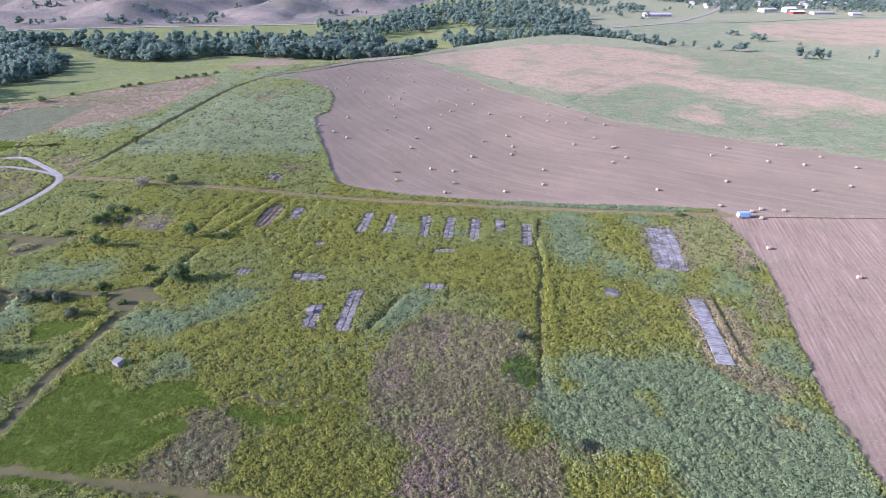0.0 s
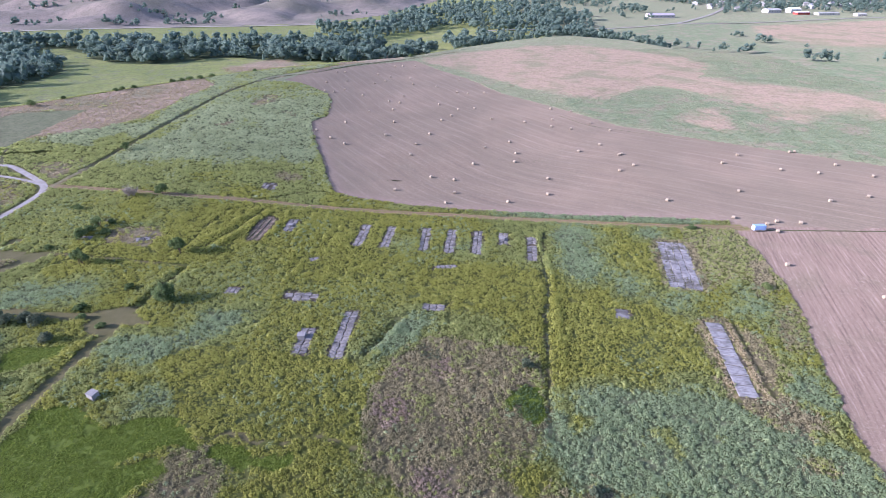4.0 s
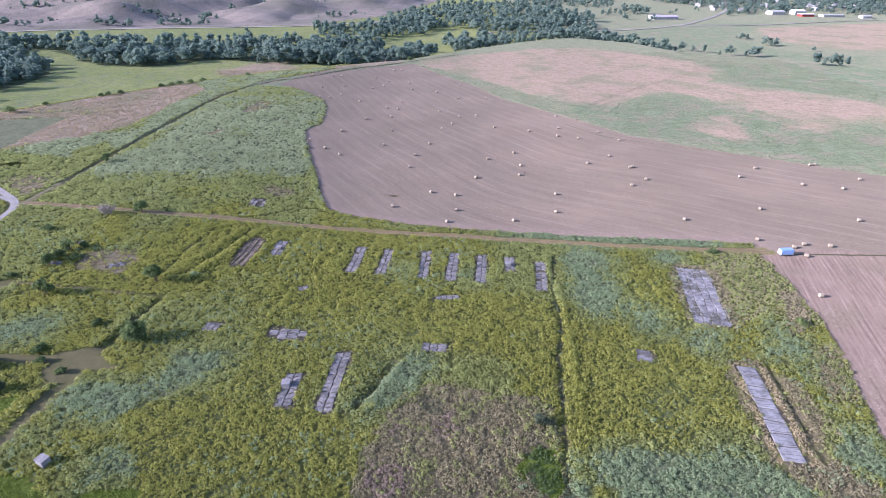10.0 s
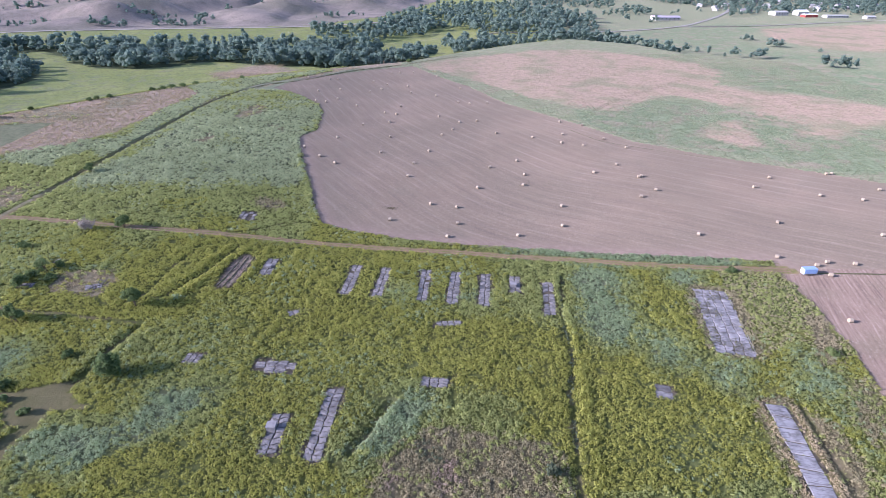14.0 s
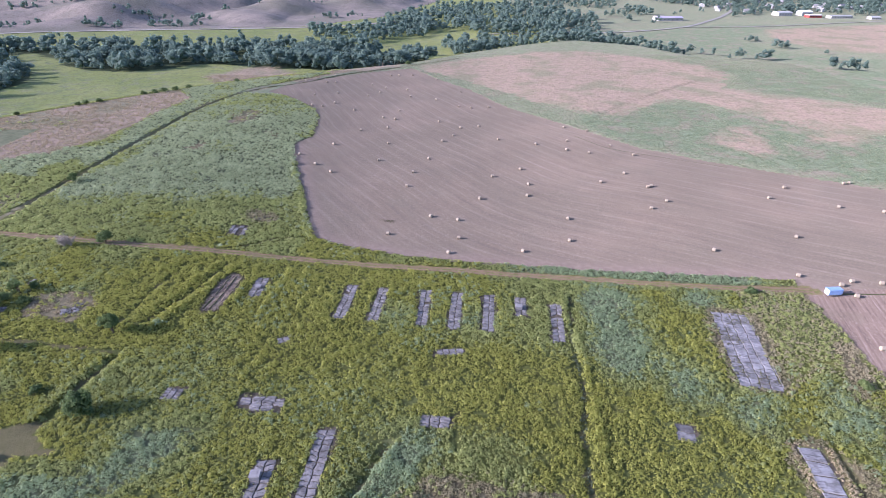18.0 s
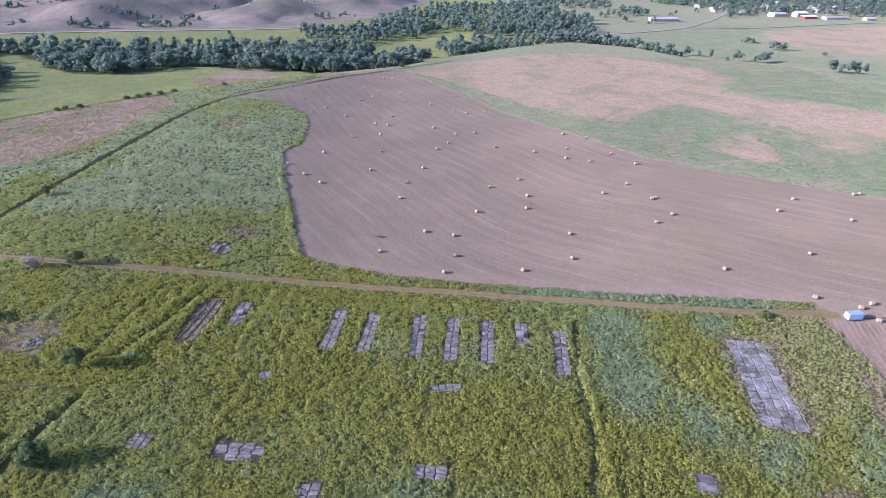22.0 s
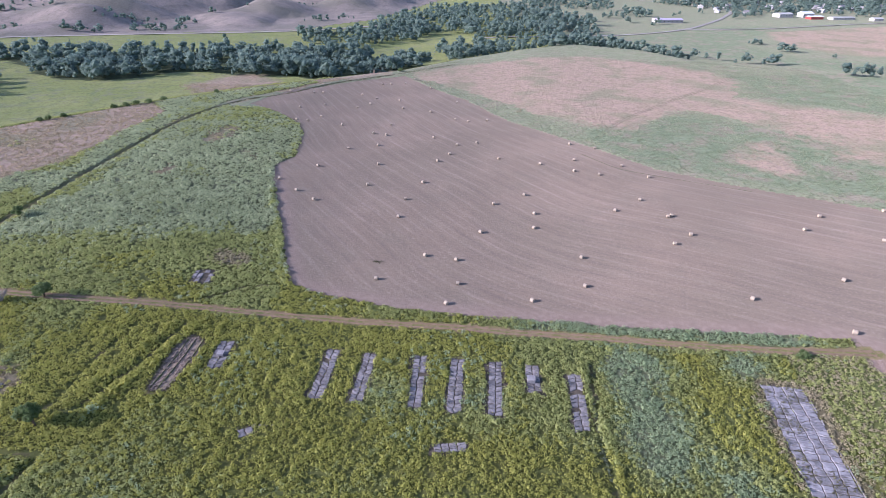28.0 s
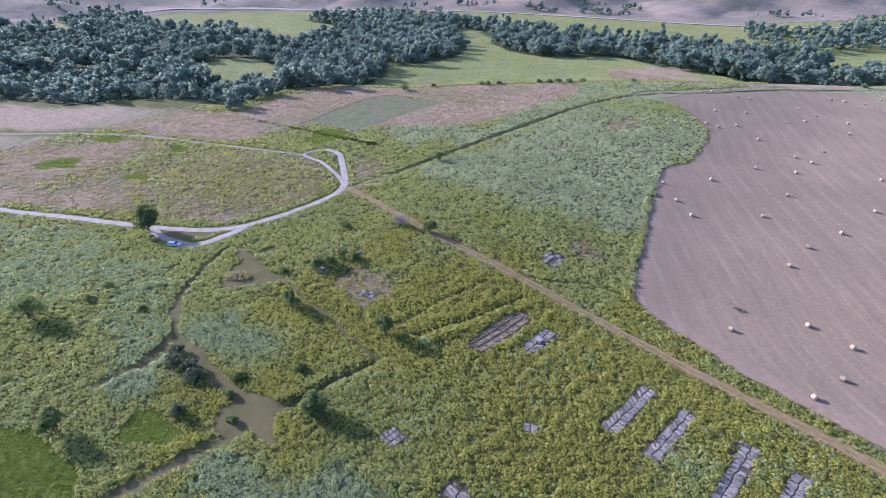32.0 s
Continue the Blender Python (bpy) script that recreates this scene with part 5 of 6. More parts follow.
grow_tree("tree", -152.6, 268.5, 4.4, 2.6, 0.5, M_TREE, "small dark tree at the edge of the overgrown track", "tree", 8, 7, 1800, 0.36, 2)
SHRUBS = [(-113.5, 127.2, 2.8, 3.2), (-109.5, 129.0, 2.2, 2.6), (-105.8, 128.2, 2.6, 3.0), (-98.3, 120.6, 2.4, 2.4), (-117.0, 130.0, 1.8, 2.0), (23.4, 112.0, 2.6, 1.9), (31.2, 76.6, 1.8, 1.5),
          (-121.2, 180.2, 3.0, 2.6), (-122.0, 176.6, 3.6, 2.8)]
for k, (sx, sy, st, sw) in enumerate(SHRUBS):
    grow_tree("shrub", sx, sy, st, sw, 0.15, M_SHRUB if k < 7 else M_TREE, "dark grey-green shrub in the weeds" if k < 7 else "dense green bush over a ruined footing", "shrub", 20 + k, 7, 1300, 0.30, 3, "shrubs on the camp ground")
BUSHES_CAMP = [
    (-120.4, 185.6, 4.4, 3.0), (-117.5, 188.0, 2.2, 1.8), (-136.6, 200.2, 1.9, 2.4), (-156.8, 124.4, 2.0, 1.6), (-116.0, 181.0, 1.5, 2.6), (-141.0, 132.0, 1.4, 1.5),
    (-90.0, 146.0, 1.3, 1.8), (-95.0, 130.6, 1.5, 1.8), (-98.0, 134.6, 1.4, 2.0), (-160.0, 131.0, 1.5, 1.8), (-128.0, 168.6, 1.4, 1.8), (-88.0, 127.0, 1.2, 1.4),
    (102.0, 150.0, 1.4, 2.0), (96.0, 192.0, 1.5, 2.4), (-252.0, 349.0, 4.0, 4.2),
]
BUSHES_BLUFF = [
    (-243.0, 368.0, 2.2, 2.0), (-223.0, 393.0, 1.8, 2.2), (-219.0, 396.0, 2.4, 3.0), (-214.0, 402.0, 2.0, 2.6), (-198.0, 426.0, 2.2, 3.0), (-193.0, 430.0, 2.0, 3.4),
    (-188.0, 434.0, 2.4, 3.4), (-182.0, 438.0, 2.0, 3.6), (-176.0, 446.0, 2.2, 3.0), (-150.0, 470.0, 2.0, 2.6), (-29.0, 586.0, 3.0, 4.0),
]
BUSHES = BUSHES_CAMP + BUSHES_BLUFF
for k, (sx, sy, st, sw) in enumerate(BUSHES):
    grow_tree("bush", sx, sy, st, sw, 0.1, M_WILLOW if k in (3, 9, 12) else M_TREE, "low green bush standing in grass", "bush", 60 + k, 6, 900, 0.32, 3, "low bushes")


def dead_tree(x, y, tall, seed):
    rng = np.random.RandomState(seed)
    top = tagged(new("dead_tree"), "leafless grey tree with fine twigs beside the dirt track", "dead tree")
    top.matrix_world = pose(x, y, on(x, y, -0.05))
    limbs, twigs = [], []
    for k in range(9):
        a, r = rng.rand() * 6.283, rng.uniform(0.25, 0.6) * tall
        tip = (r * math.cos(a), r * math.sin(a), tall * rng.uniform(0.5, 1.0))
        limbs.append([((0, 0, 0), 0.16), ((tip[0] * 0.3, tip[1] * 0.3, tip[2] * 0.45), 0.09), (tip, 0.03)])
        for j in range(48):
            f = rng.uniform(0.4, 1.0)
            p = Vector((tip[0] * f, tip[1] * f, tip[2] * f))
            twigs.append([(p, 0.03), (p + Vector(rng.normal(0, 0.55, 3)) + Vector((0, 0, 0.4)), 0.012)])
    for name, set_of, sides in (("limbs", limbs, 6), ("twigs", twigs, 3)):
        me = tubes(set_of, sides)
        me.materials.append(M_TWIG)
        part(name, me, M_TWIG, top)


dead_tree(-121.8, 213.6, 5.4, 9)
dead_tree(-123.6, 213.0, 3.6, 10)


# ---- woods along the river, and trees dotted over the flats and hills ----
def lobe_facets(rng, lobes, seed):
    """Uneven low-sided skins that fill the lobes of a far crown."""
    tris, tints = [], []
    for cx, cy, cz, r in lobes:
        bm = bmesh.new()
        bmesh.ops.create_icosphere(bm, subdivisions=1, radius=1.0)
        for v in bm.verts:
            v.co *= r * 0.78 * rng.uniform(0.72, 1.1)
        own = np.clip(rng.normal(0.45, 0.14), 0, 1)
        for f in bm.faces:
            tris.append([(v.co.x + cx, v.co.y + cy, v.co.z * 0.9 + cz) for v in f.verts])
            tints.append(own)
        bm.free()
    return np.array(tris), np.array(tints)


def wood_shapes(count, leaves, leaf, seed, more=4):
    rng = np.random.RandomState(seed)
    shapes, tints = [], []
    for k in range(count):
        lobes = [(rng.uniform(-0.08, 0.08), rng.uniform(-0.08, 0.08), 0.42, 0.30), (rng.uniform(-0.1, 0.1), rng.uniform(-0.1, 0.1), 0.72, 0.24)]
        for j in range(more):
            a, r, z = rng.rand() * 6.283, rng.uniform(0.16, 0.36), rng.uniform(0.2, 0.82)
            lobes.append((r * (1.15 - 0.6 * z) * math.cos(a), r * (1.15 - 0.6 * z) * math.sin(a), z, rng.uniform(0.15, 0.24)))
        tris, tint = crown_tris(rng, lobes, leaves, leaf, 0.9)
        take = rng.permutation(len(tris))[:leaves - 40]
        solid, shade = lobe_facets(rng, lobes, seed + k)
        shapes.append(np.concatenate([solid, tris[take]]))
        tints.append(np.concatenate([shade, tint[take]]))
    return np.array(shapes), np.array(tints)


WOODS_NEAR, WOODS_FAR = wood_shapes(16, 150, 0.074, 77), wood_shapes(12, 75, 0.10, 78, 2)


def plant_woods(name, polys, gaps, step, tall, label, seed, thin=1.0):
    xs = [p[0] for poly in polys for p in poly]
    ys = [p[1] for poly in polys for p in poly]
    x, y, luck = scatter(min(xs), max(xs), min(ys), max(ys), step, seed)
    wx, wy = x + 26 * (vnoise(x, y, 45, 51) - 0.5), y + 26 * (vnoise(x, y, 45, 52) - 0.5)
    ok = np.zeros(len(x), bool)
    for poly in polys:
        ok |= inside(wx, wy, poly)
    for poly in gaps:
        ok &= ~inside(wx, wy, poly)
    ok &= (beside(x, y, BLUFF) > 4) & (luck < thin) & (0.65 * vnoise(x, y, 34, 62) + 0.35 * vnoise(x, y, 15, 63) > 0.22)
    x, y = x[ok], y[ok]
    stand(name, x, y, tall, label, seed)


def stand(name, x, y, tall, label, seed):
    """A grove; its distant trees are simpler."""
    distant = np.hypot(x, y) > 720
    for some, kinds in ((~distant, WOODS_NEAR), (distant, WOODS_FAR)):
        if some.any():
            stand_of(name, x[some], y[some], tall, label, seed, *kinds)


def stand_of(name, x, y, tall, label, seed, WOOD, WOOD_TINT):
    rng = np.random.RandomState(seed)
    n = len(x)
    pick, a = rng.randint(0, len(WOOD), n), rng.rand(n) * 6.283
    up = tall * (0.42 + 0.95 * rng.rand(n) ** 1.3) * (0.75 + 0.5 * vnoise(x, y, 40, 53))
    wide = up * rng.uniform(0.85, 1.35, n)
    t = WOOD[pick]
    c, s = np.cos(a)[:, None, None], np.sin(a)[:, None, None]
    tris = np.empty_like(t)
    tris[..., 0] = (t[..., 0] * c - t[..., 1] * s) * wide[:, None, None] + x[:, None, None]
    tris[..., 1] = (t[..., 0] * s + t[..., 1] * c) * wide[:, None, None] + y[:, None, None]
    tris[..., 2] = t[..., 2] * up[:, None, None] + height(x, y)[:, None, None] - 0.3
    tint = np.clip(WOOD_TINT[pick] + rng.uniform(-0.25, 0.25, n)[:, None], 0, 1)
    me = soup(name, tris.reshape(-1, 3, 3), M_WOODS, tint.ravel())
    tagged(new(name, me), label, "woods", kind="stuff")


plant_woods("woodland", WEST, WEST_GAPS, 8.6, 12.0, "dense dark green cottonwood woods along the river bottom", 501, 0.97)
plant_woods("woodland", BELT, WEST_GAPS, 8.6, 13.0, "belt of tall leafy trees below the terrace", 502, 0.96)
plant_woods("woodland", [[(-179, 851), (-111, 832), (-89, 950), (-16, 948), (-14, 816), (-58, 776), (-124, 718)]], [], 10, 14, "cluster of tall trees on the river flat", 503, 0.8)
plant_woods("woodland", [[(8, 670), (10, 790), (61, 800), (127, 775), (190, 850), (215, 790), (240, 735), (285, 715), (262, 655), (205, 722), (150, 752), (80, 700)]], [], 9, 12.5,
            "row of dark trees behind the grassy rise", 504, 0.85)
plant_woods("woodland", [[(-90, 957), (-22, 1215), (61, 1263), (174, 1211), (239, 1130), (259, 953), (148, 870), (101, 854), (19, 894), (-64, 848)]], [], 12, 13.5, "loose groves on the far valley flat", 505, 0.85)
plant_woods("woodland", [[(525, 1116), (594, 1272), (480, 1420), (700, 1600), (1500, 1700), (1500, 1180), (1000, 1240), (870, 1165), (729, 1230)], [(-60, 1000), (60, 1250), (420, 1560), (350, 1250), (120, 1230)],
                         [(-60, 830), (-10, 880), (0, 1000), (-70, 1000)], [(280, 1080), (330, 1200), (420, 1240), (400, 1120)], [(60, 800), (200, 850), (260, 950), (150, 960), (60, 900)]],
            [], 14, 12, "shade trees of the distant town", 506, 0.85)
FLAT_TREES = [(417, 825), (408, 824), (421, 821), (421, 764), (414, 763), (428, 764), (453, 720), (322, 684), (332, 680), (348, 677), (354, 674), (363, 678), (366, 577), (371, 574), (378, 575), (385, 575), (392, 572),
              (478, 630), (488, 634), (499, 622), (-243, 767), (-452, 746), (290, 712), (300, 706), (310, 698), (352, 1012), (360, 1018), (346, 1006), (443, 1157), (452, 1164), (436, 1150), (515, 1212), (506, 1204), (322, 1043), (314, 1036)]
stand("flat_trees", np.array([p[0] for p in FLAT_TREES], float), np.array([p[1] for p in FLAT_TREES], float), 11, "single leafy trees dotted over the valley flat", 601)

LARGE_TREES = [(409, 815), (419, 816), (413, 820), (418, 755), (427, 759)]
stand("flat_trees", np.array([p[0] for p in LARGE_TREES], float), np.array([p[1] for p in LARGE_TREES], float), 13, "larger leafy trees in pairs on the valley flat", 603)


def hill_trees(seed):
    x, y, luck = scatter(-1600, 200, 250, 1900, 13, seed)
    f = beside(x, y, FOOT)
    gully = np.abs(2 * vnoise(x, y, 105, 2) - 1)
    ok = (f > 40) & (f < 900) & (((gully < 0.17) & (vnoise(x, y, 120, 61) > 0.5) & (luck < 0.6)) | (luck < 0.004))
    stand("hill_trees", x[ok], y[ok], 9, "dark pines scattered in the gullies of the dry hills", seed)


hill_trees(602)
GROVES = [(-555, 858), (-545, 865), (-465, 844), (-444, 840), (-435, 836), (-457, 922), (-433, 929), (-400, 903), (-363, 964), (-342, 1009), (-370, 863), (-356, 870), (-392, 867), (-183, 996), (-170, 1006),
          (-572, 805), (-557, 810), (-916, 357), (-871, 332), (-857, 560), (-636, 753), (-615, 762), (-457, 837), (-140, 1024)]
grove = np.random.RandomState(81)
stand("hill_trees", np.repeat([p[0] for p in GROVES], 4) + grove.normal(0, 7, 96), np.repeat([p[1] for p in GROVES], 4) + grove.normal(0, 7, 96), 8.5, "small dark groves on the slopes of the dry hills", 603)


# ---- hay bales ----
def make_bale():
    top = new("hay_bale")
    body = drum(0.76, 1.25, "Y", (0, 0, 0.72), 24, 0.09)
    for v in body.verts:
        v.co.z = 0.72 + (v.co.z - 0.72) * (0.95 if v.co.z < 0.5 else 1.0)
        v.co += Vector((noise.noise(v.co * 3.1), noise.noise(v.co * 3.1 + Vector((5, 0, 0))), noise.noise(v.co * 3.1 + Vector((0, 7, 0))))) * 0.035
    part("wrapped_roll", body, M_HAY, top)
    for side in (-1, 1):
        end = bmesh.new()
        rings, sides = 6, 24
        rows = []
        for k in range(rings + 1):
            r = 0.68 * k / rings
            rows.append([end.verts.new((r * math.cos(6.2832 * s / sides), side * (0.632 + 0.018 * (k % 2)), 0.72 + r * math.sin(6.2832 * s / sides))) for s in range(sides)] if k else
                        [end.verts.new((0, side * 0.65, 0.72))])
        for s in range(sides):
            end.faces.new((rows[0][0], rows[1][s], rows[1][(s + 1) % sides]))
            for k in range(1, rings):
                end.faces.new((rows[k][s], rows[k + 1][s], rows[k + 1][(s + 1) % sides], rows[k][(s + 1) % sides]))
        bmesh.ops.recalc_face_normals(end, faces=end.faces)
        part("rolled_end", end, M_HAYEND, top, "coiled straw end")
    return tagged(top, "round straw-coloured hay bale lying in the stubble", "hay bale", "hay bales in the mown field")


BALES_FAR = [(-102, 483), (-85.6, 484), (-79.5, 486), (-51.5, 488), (-40, 479), (-40, 530), (-33.5, 532), (-22, 534), (-16, 553), (-1.6, 518), (-23.5, 474), (-43, 461), (-50, 449), (-72, 450), (-86, 439), (-69, 420), (-82, 410),
             (-75, 409), (-54, 405), (-25, 409), (-20, 451), (-1.5, 441.5), (17, 469), (14, 423), (22, 418.6), (34, 421), (-34, 391), (-26.5, 388), (-29.4, 369.5), (0.7, 384), (13.3, 371.6), (24.3, 375.3)]
BALES_MID = [(-44.6, 362.7), (-55.3, 335), (-26.6, 340.4), (2.4, 345.7), (8.9, 356.4), (33.9, 349.5), (53.3, 340.3), (74.2, 369), (85.8, 361), (71, 344), (67.7, 329), (78, 323.4), (91.7, 334), (99.7, 318.7), (-29.3, 313.5),
             (-4.4, 317), (-59, 304), (-50, 295.4), (-11.6, 298), (-13.6, 280.6), (25.9, 293.6), (40, 302.5), (41.3, 283.3), (39, 270.6), (87.3, 293.5), (74, 283.8), (93, 276.8), (94.6, 277.6), (95.6, 261.3), (87, 254.5)]
BALES_NEAR = [(18.3, 267.4), (-2.4, 249.4), (8.4, 246.4), (51.8, 247), (-18.1, 233.9), (8.2, 231.2), (48.6, 228.8), (30.6, 221.3), (4.3, 219.8), (-69.2, 316), (96.8, 219.1), (131.8, 229.7), (153.8, 277.4), (140.8, 265.5),
              (165, 257), (184, 283), (186.9, 283.8), (180.6, 252.7), (196, 264.3), (165.7, 219.8), (116.4, 202), (126.7, 196.4), (131.6, 198.7), (127.2, 189.9), (116.4, 164.3), (134.6, 144.7), (140.3, 197.6), (204.3, 249.4), (185.6, 225.2)]
first_bale = None
bale_luck = random.Random(5)
for bx, by in BALES_NEAR + BALES_MID + BALES_FAR:
    where = pose(bx, by, on(bx, by, -0.02), bale_luck.uniform(-2, 2), bale_luck.uniform(-2, 2), bale_luck.choice((40, 55, 75, 95)) + bale_luck.uniform(-12, 12)) @ Matrix.Diagonal((0.92, 0.95, 0.92, 1))
    if first_bale is None:
        first_bale = make_bale()
        first_bale.matrix_world = where
    else:
        copy_thing(first_bale, where)


# ---- box trailer and car ----
def wheel(parent, at, radius, width):
    w = part("wheel", drum(radius, width, "Y", at, 20, 0.03), M_RUBBER, parent, "black tyre")
    part("rim", drum(radius * 0.58, width * 1.04, "Y", at, 14, 0.015), M_STEEL, w, "dull metal rim")
    return w


def box_trailer(x, y, turn):
    top = tagged(new("box_trailer"), "pale blue enclosed box trailer parked at the field corner", "trailer")
    top.matrix_world = pose(x, y, on(x, y), 0, 0, turn) @ Matrix.Diagonal((0.82, 0.88, 0.84, 1))
    part("body", block(5.4, 2.3, 2.1, (0, 0, 0.55), 0.06), M_BLUE, top)
    part("roof", block(5.46, 2.36, 0.10, (0, 0, 2.64), 0.04), M_BLUE, top)
    part("chassis", block(5.2, 1.5, 0.16, (0, 0, 0.40)), M_STEEL, top)
    part("rear_door", block(0.05, 2.0, 1.85, (-2.72, 0, 0.66), 0.015), M_WHITE, top)
    part("side_door", block(0.8, 0.05, 1.7, (1.6, -1.165, 0.66), 0.015), M_BLUE, top)
    part("skirt", block(5.38, 0.04, 0.35, (0, -1.165, 0.56), 0.01), M_STEEL, top)
    tongue = block(1.5, 0.10, 0.10, (3.3, 0.0, 0.42))
    block(1.3, 0.10, 0.10, (3.2, 0.35, 0.42), 0, tongue, 1.0, -0.45)
    block(1.3, 0.10, 0.10, (3.2, -0.35, 0.42), 0, tongue, 1.0, 0.45)
    part("tongue", tongue, M_STEEL, top)
    part("jack", drum(0.05, 0.7, "Z", (3.9, 0, 0.36), 10), M_STEEL, top)
    for wx in (-0.55, 0.35):
        for wy in (-1.16, 1.16):
            wheel(top, (wx, wy, 0.36), 0.36, 0.22)
    for wy in (-1.26, 1.26):
        part("fender", block(1.9, 0.24, 0.08, (-0.1, wy, 0.78), 0.02), M_STEEL, top)


box_trailer(120.6, 191.2, 5)


def profile(points, width, inset, bevel):
    """A car shell: a side outline drawn across the width, narrowed towards its top."""
    bm = bmesh.new()
    hi = max(p[1] for p in points)
    lo = min(p[1] for p in points)
    rings = []
    for side in (-1, 1):
        rings.append([bm.verts.new((px, side * (width / 2 - inset * (pz - lo) / (hi - lo)), pz)) for px, pz in points])
    n = len(points)
    bm.faces.new(rings[0])
    bm.faces.new(rings[1][::-1])
    for k in range(n):
        bm.faces.new((rings[0][k], rings[1][k], rings[1][(k + 1) % n], rings[0][(k + 1) % n]))
    bmesh.ops.recalc_face_normals(bm, faces=bm.faces)
    bmesh.ops.bevel(bm, geom=list(bm.edges), offset=bevel, segments=2, affect="EDGES", clamp_overlap=True)
    return bm


def parked_car(x, y, turn):
    top = tagged(new("parked_car"), "pale blue estate car parked in the shade of the oak", "car")
    top.matrix_world = pose(x, y, on(x, y, 0.06), 0, 0, turn)
    part("body", profile([(-2.25, 0.32), (2.2, 0.32), (2.3, 0.62), (2.15, 0.86), (1.1, 0.98), (-2.2, 1.02), (-2.32, 0.66)], 1.82, 0.10, 0.06), M_CARPAINT, top)
    part("cabin", profile([(1.05, 0.97), (0.35, 1.44), (-1.75, 1.46), (-2.15, 1.0)], 1.66, 0.20, 0.05), M_CARPAINT, top)
    part("windscreen", profile([(1.03, 1.02), (0.42, 1.40), (0.45, 1.42), (1.09, 1.03)], 1.42, 0.12, 0.004), M_GLASS, top)
    part("rear_window", profile([(-1.82, 1.42), (-2.14, 1.06), (-2.19, 1.06), (-1.86, 1.43)], 1.38, 0.10, 0.004), M_GLASS, top)
    for side in (-1, 1):
        for a, b in ((-1.7, -0.75), (-0.65, 0.45)):
            part("side_window", block(b - a, 0.03, 0.30, ((a + b) / 2, side * 0.735, 1.08), 0.008), M_GLASS, top)
        part("headlight", block(0.06, 0.34, 0.14, (2.235, side * 0.62, 0.66), 0.02), M_LAMP, top)
        part("tail_light", block(0.06, 0.16, 0.26, (-2.29, side * 0.74, 0.70), 0.02), M_RED, top)
        for wx in (-1.4, 1.4):
            wheel(top, (wx, side * 0.80, 0.33), 0.33, 0.22)
    part("bumper", block(0.14, 1.7, 0.18, (2.27, 0, 0.36), 0.05), M_RUBBER, top)


parked_car(-168.8, 154.9, 33)


# ---- concrete boxes, rubble, post ----
def vault(x, y, sx, sy, sz, turn, lift, label):
    top = tagged(new("concrete_box"), label, "concrete box")
    top.matrix_world = pose(x, y, on(x, y, lift), 0, 0, turn)
    part("body", block(sx, sy, sz, (0, 0, 0), 0.04), M_PALE, top)
    part("lid", block(sx + 0.16, sy + 0.16, 0.14, (0, 0, sz - 0.01), 0.03), M_PALE, top, "slightly overhanging flat lid")
    part("hatch", block(0.5, 0.5, 0.05, (0.2, 0.2, sz + 0.13), 0.02), M_PALE, top)


vault(-75.2, 100.6, 2.0, 1.7, 1.75, -22, -0.1, "pale square concrete box standing alone in the weeds")
vault(24.4, 184.8, 1.9, 1.7, 1.0, -4, 0.1, "pale concrete box on a cracked slab")
vault(-34.0, 123.6, 1.9, 1.7, 1.0, 2, 0.1, "pale concrete box on a cracked slab")
vault(-54.3, 194.4, 1.6, 1.5, 0.6, 0, 0.1, "low pale concrete box on a cracked slab")
post = tagged(new("wooden_post"), "tall weathered wooden pole with a cross-piece", "post")
post.matrix_world = pose(-119.6, 116.2, on(-119.6, 116.2, -0.2), 2, -4, 0)
shaft = tubes([[((0, 0, 0), 0.19), ((0, 0, 3.0), 0.16), ((0.05, 0, 7.2), 0.12)]], 9)
shaft.materials.append(M_TIMBER)
part("shaft", shaft, M_TIMBER, post)
part("crosspiece", block(0.12, 1.1, 0.12, (0.05, 0, 6.6), 0.02), M_TIMBER, post)


def heap(name, poly, count, size, label, category, mat, seed):
    """Broken pieces lying about; one object a piece, sharing a few meshes."""
    rng = random.Random(seed)
    meshes = []
    for k in range(6):
        bm = block(1, rng.uniform(0.5, 0.9), rng.uniform(0.25, 0.5), (0, 0, -0.1), 0.06)
        for v in bm.verts:
            v.co += Vector((rng.uniform(-1, 1), rng.uniform(-1, 1), rng.uniform(-1, 1))) * 0.09
        me = bpy.data.meshes.new("chunk")
        bm.to_mesh(me)
        bm.free()
        me.materials.append(mat)
        meshes.append(me)
    cx, cy = sum(p[0] for p in poly) / len(poly), sum(p[1] for p in poly) / len(poly)
    top = tagged(new(name), label, category)
    base = pose(cx, cy, on(cx, cy))
    top.matrix_world = base
    back = base.inverted()
    xs, ys = [p[0] for p in poly], [p[1] for p in poly]
    made = 0
    while made < count:
        x, y = rng.uniform(min(xs), max(xs)), rng.uniform(min(ys), max(ys))
        if not inside(np.array([x]), np.array([y]), poly)[0]:
            continue
        ob = new("chunk", rng.choice(meshes))
        ob.parent = top
        s = size * rng.uniform(0.5, 1.5)
        ob.matrix_basis = back @ pose(x, y, on(x, y, 0.0), rng.uniform(-14, 14), rng.uniform(-14, 14), rng.uniform(0, 360)) @ Matrix.Diagonal((s, s, s, 1))
        made += 1


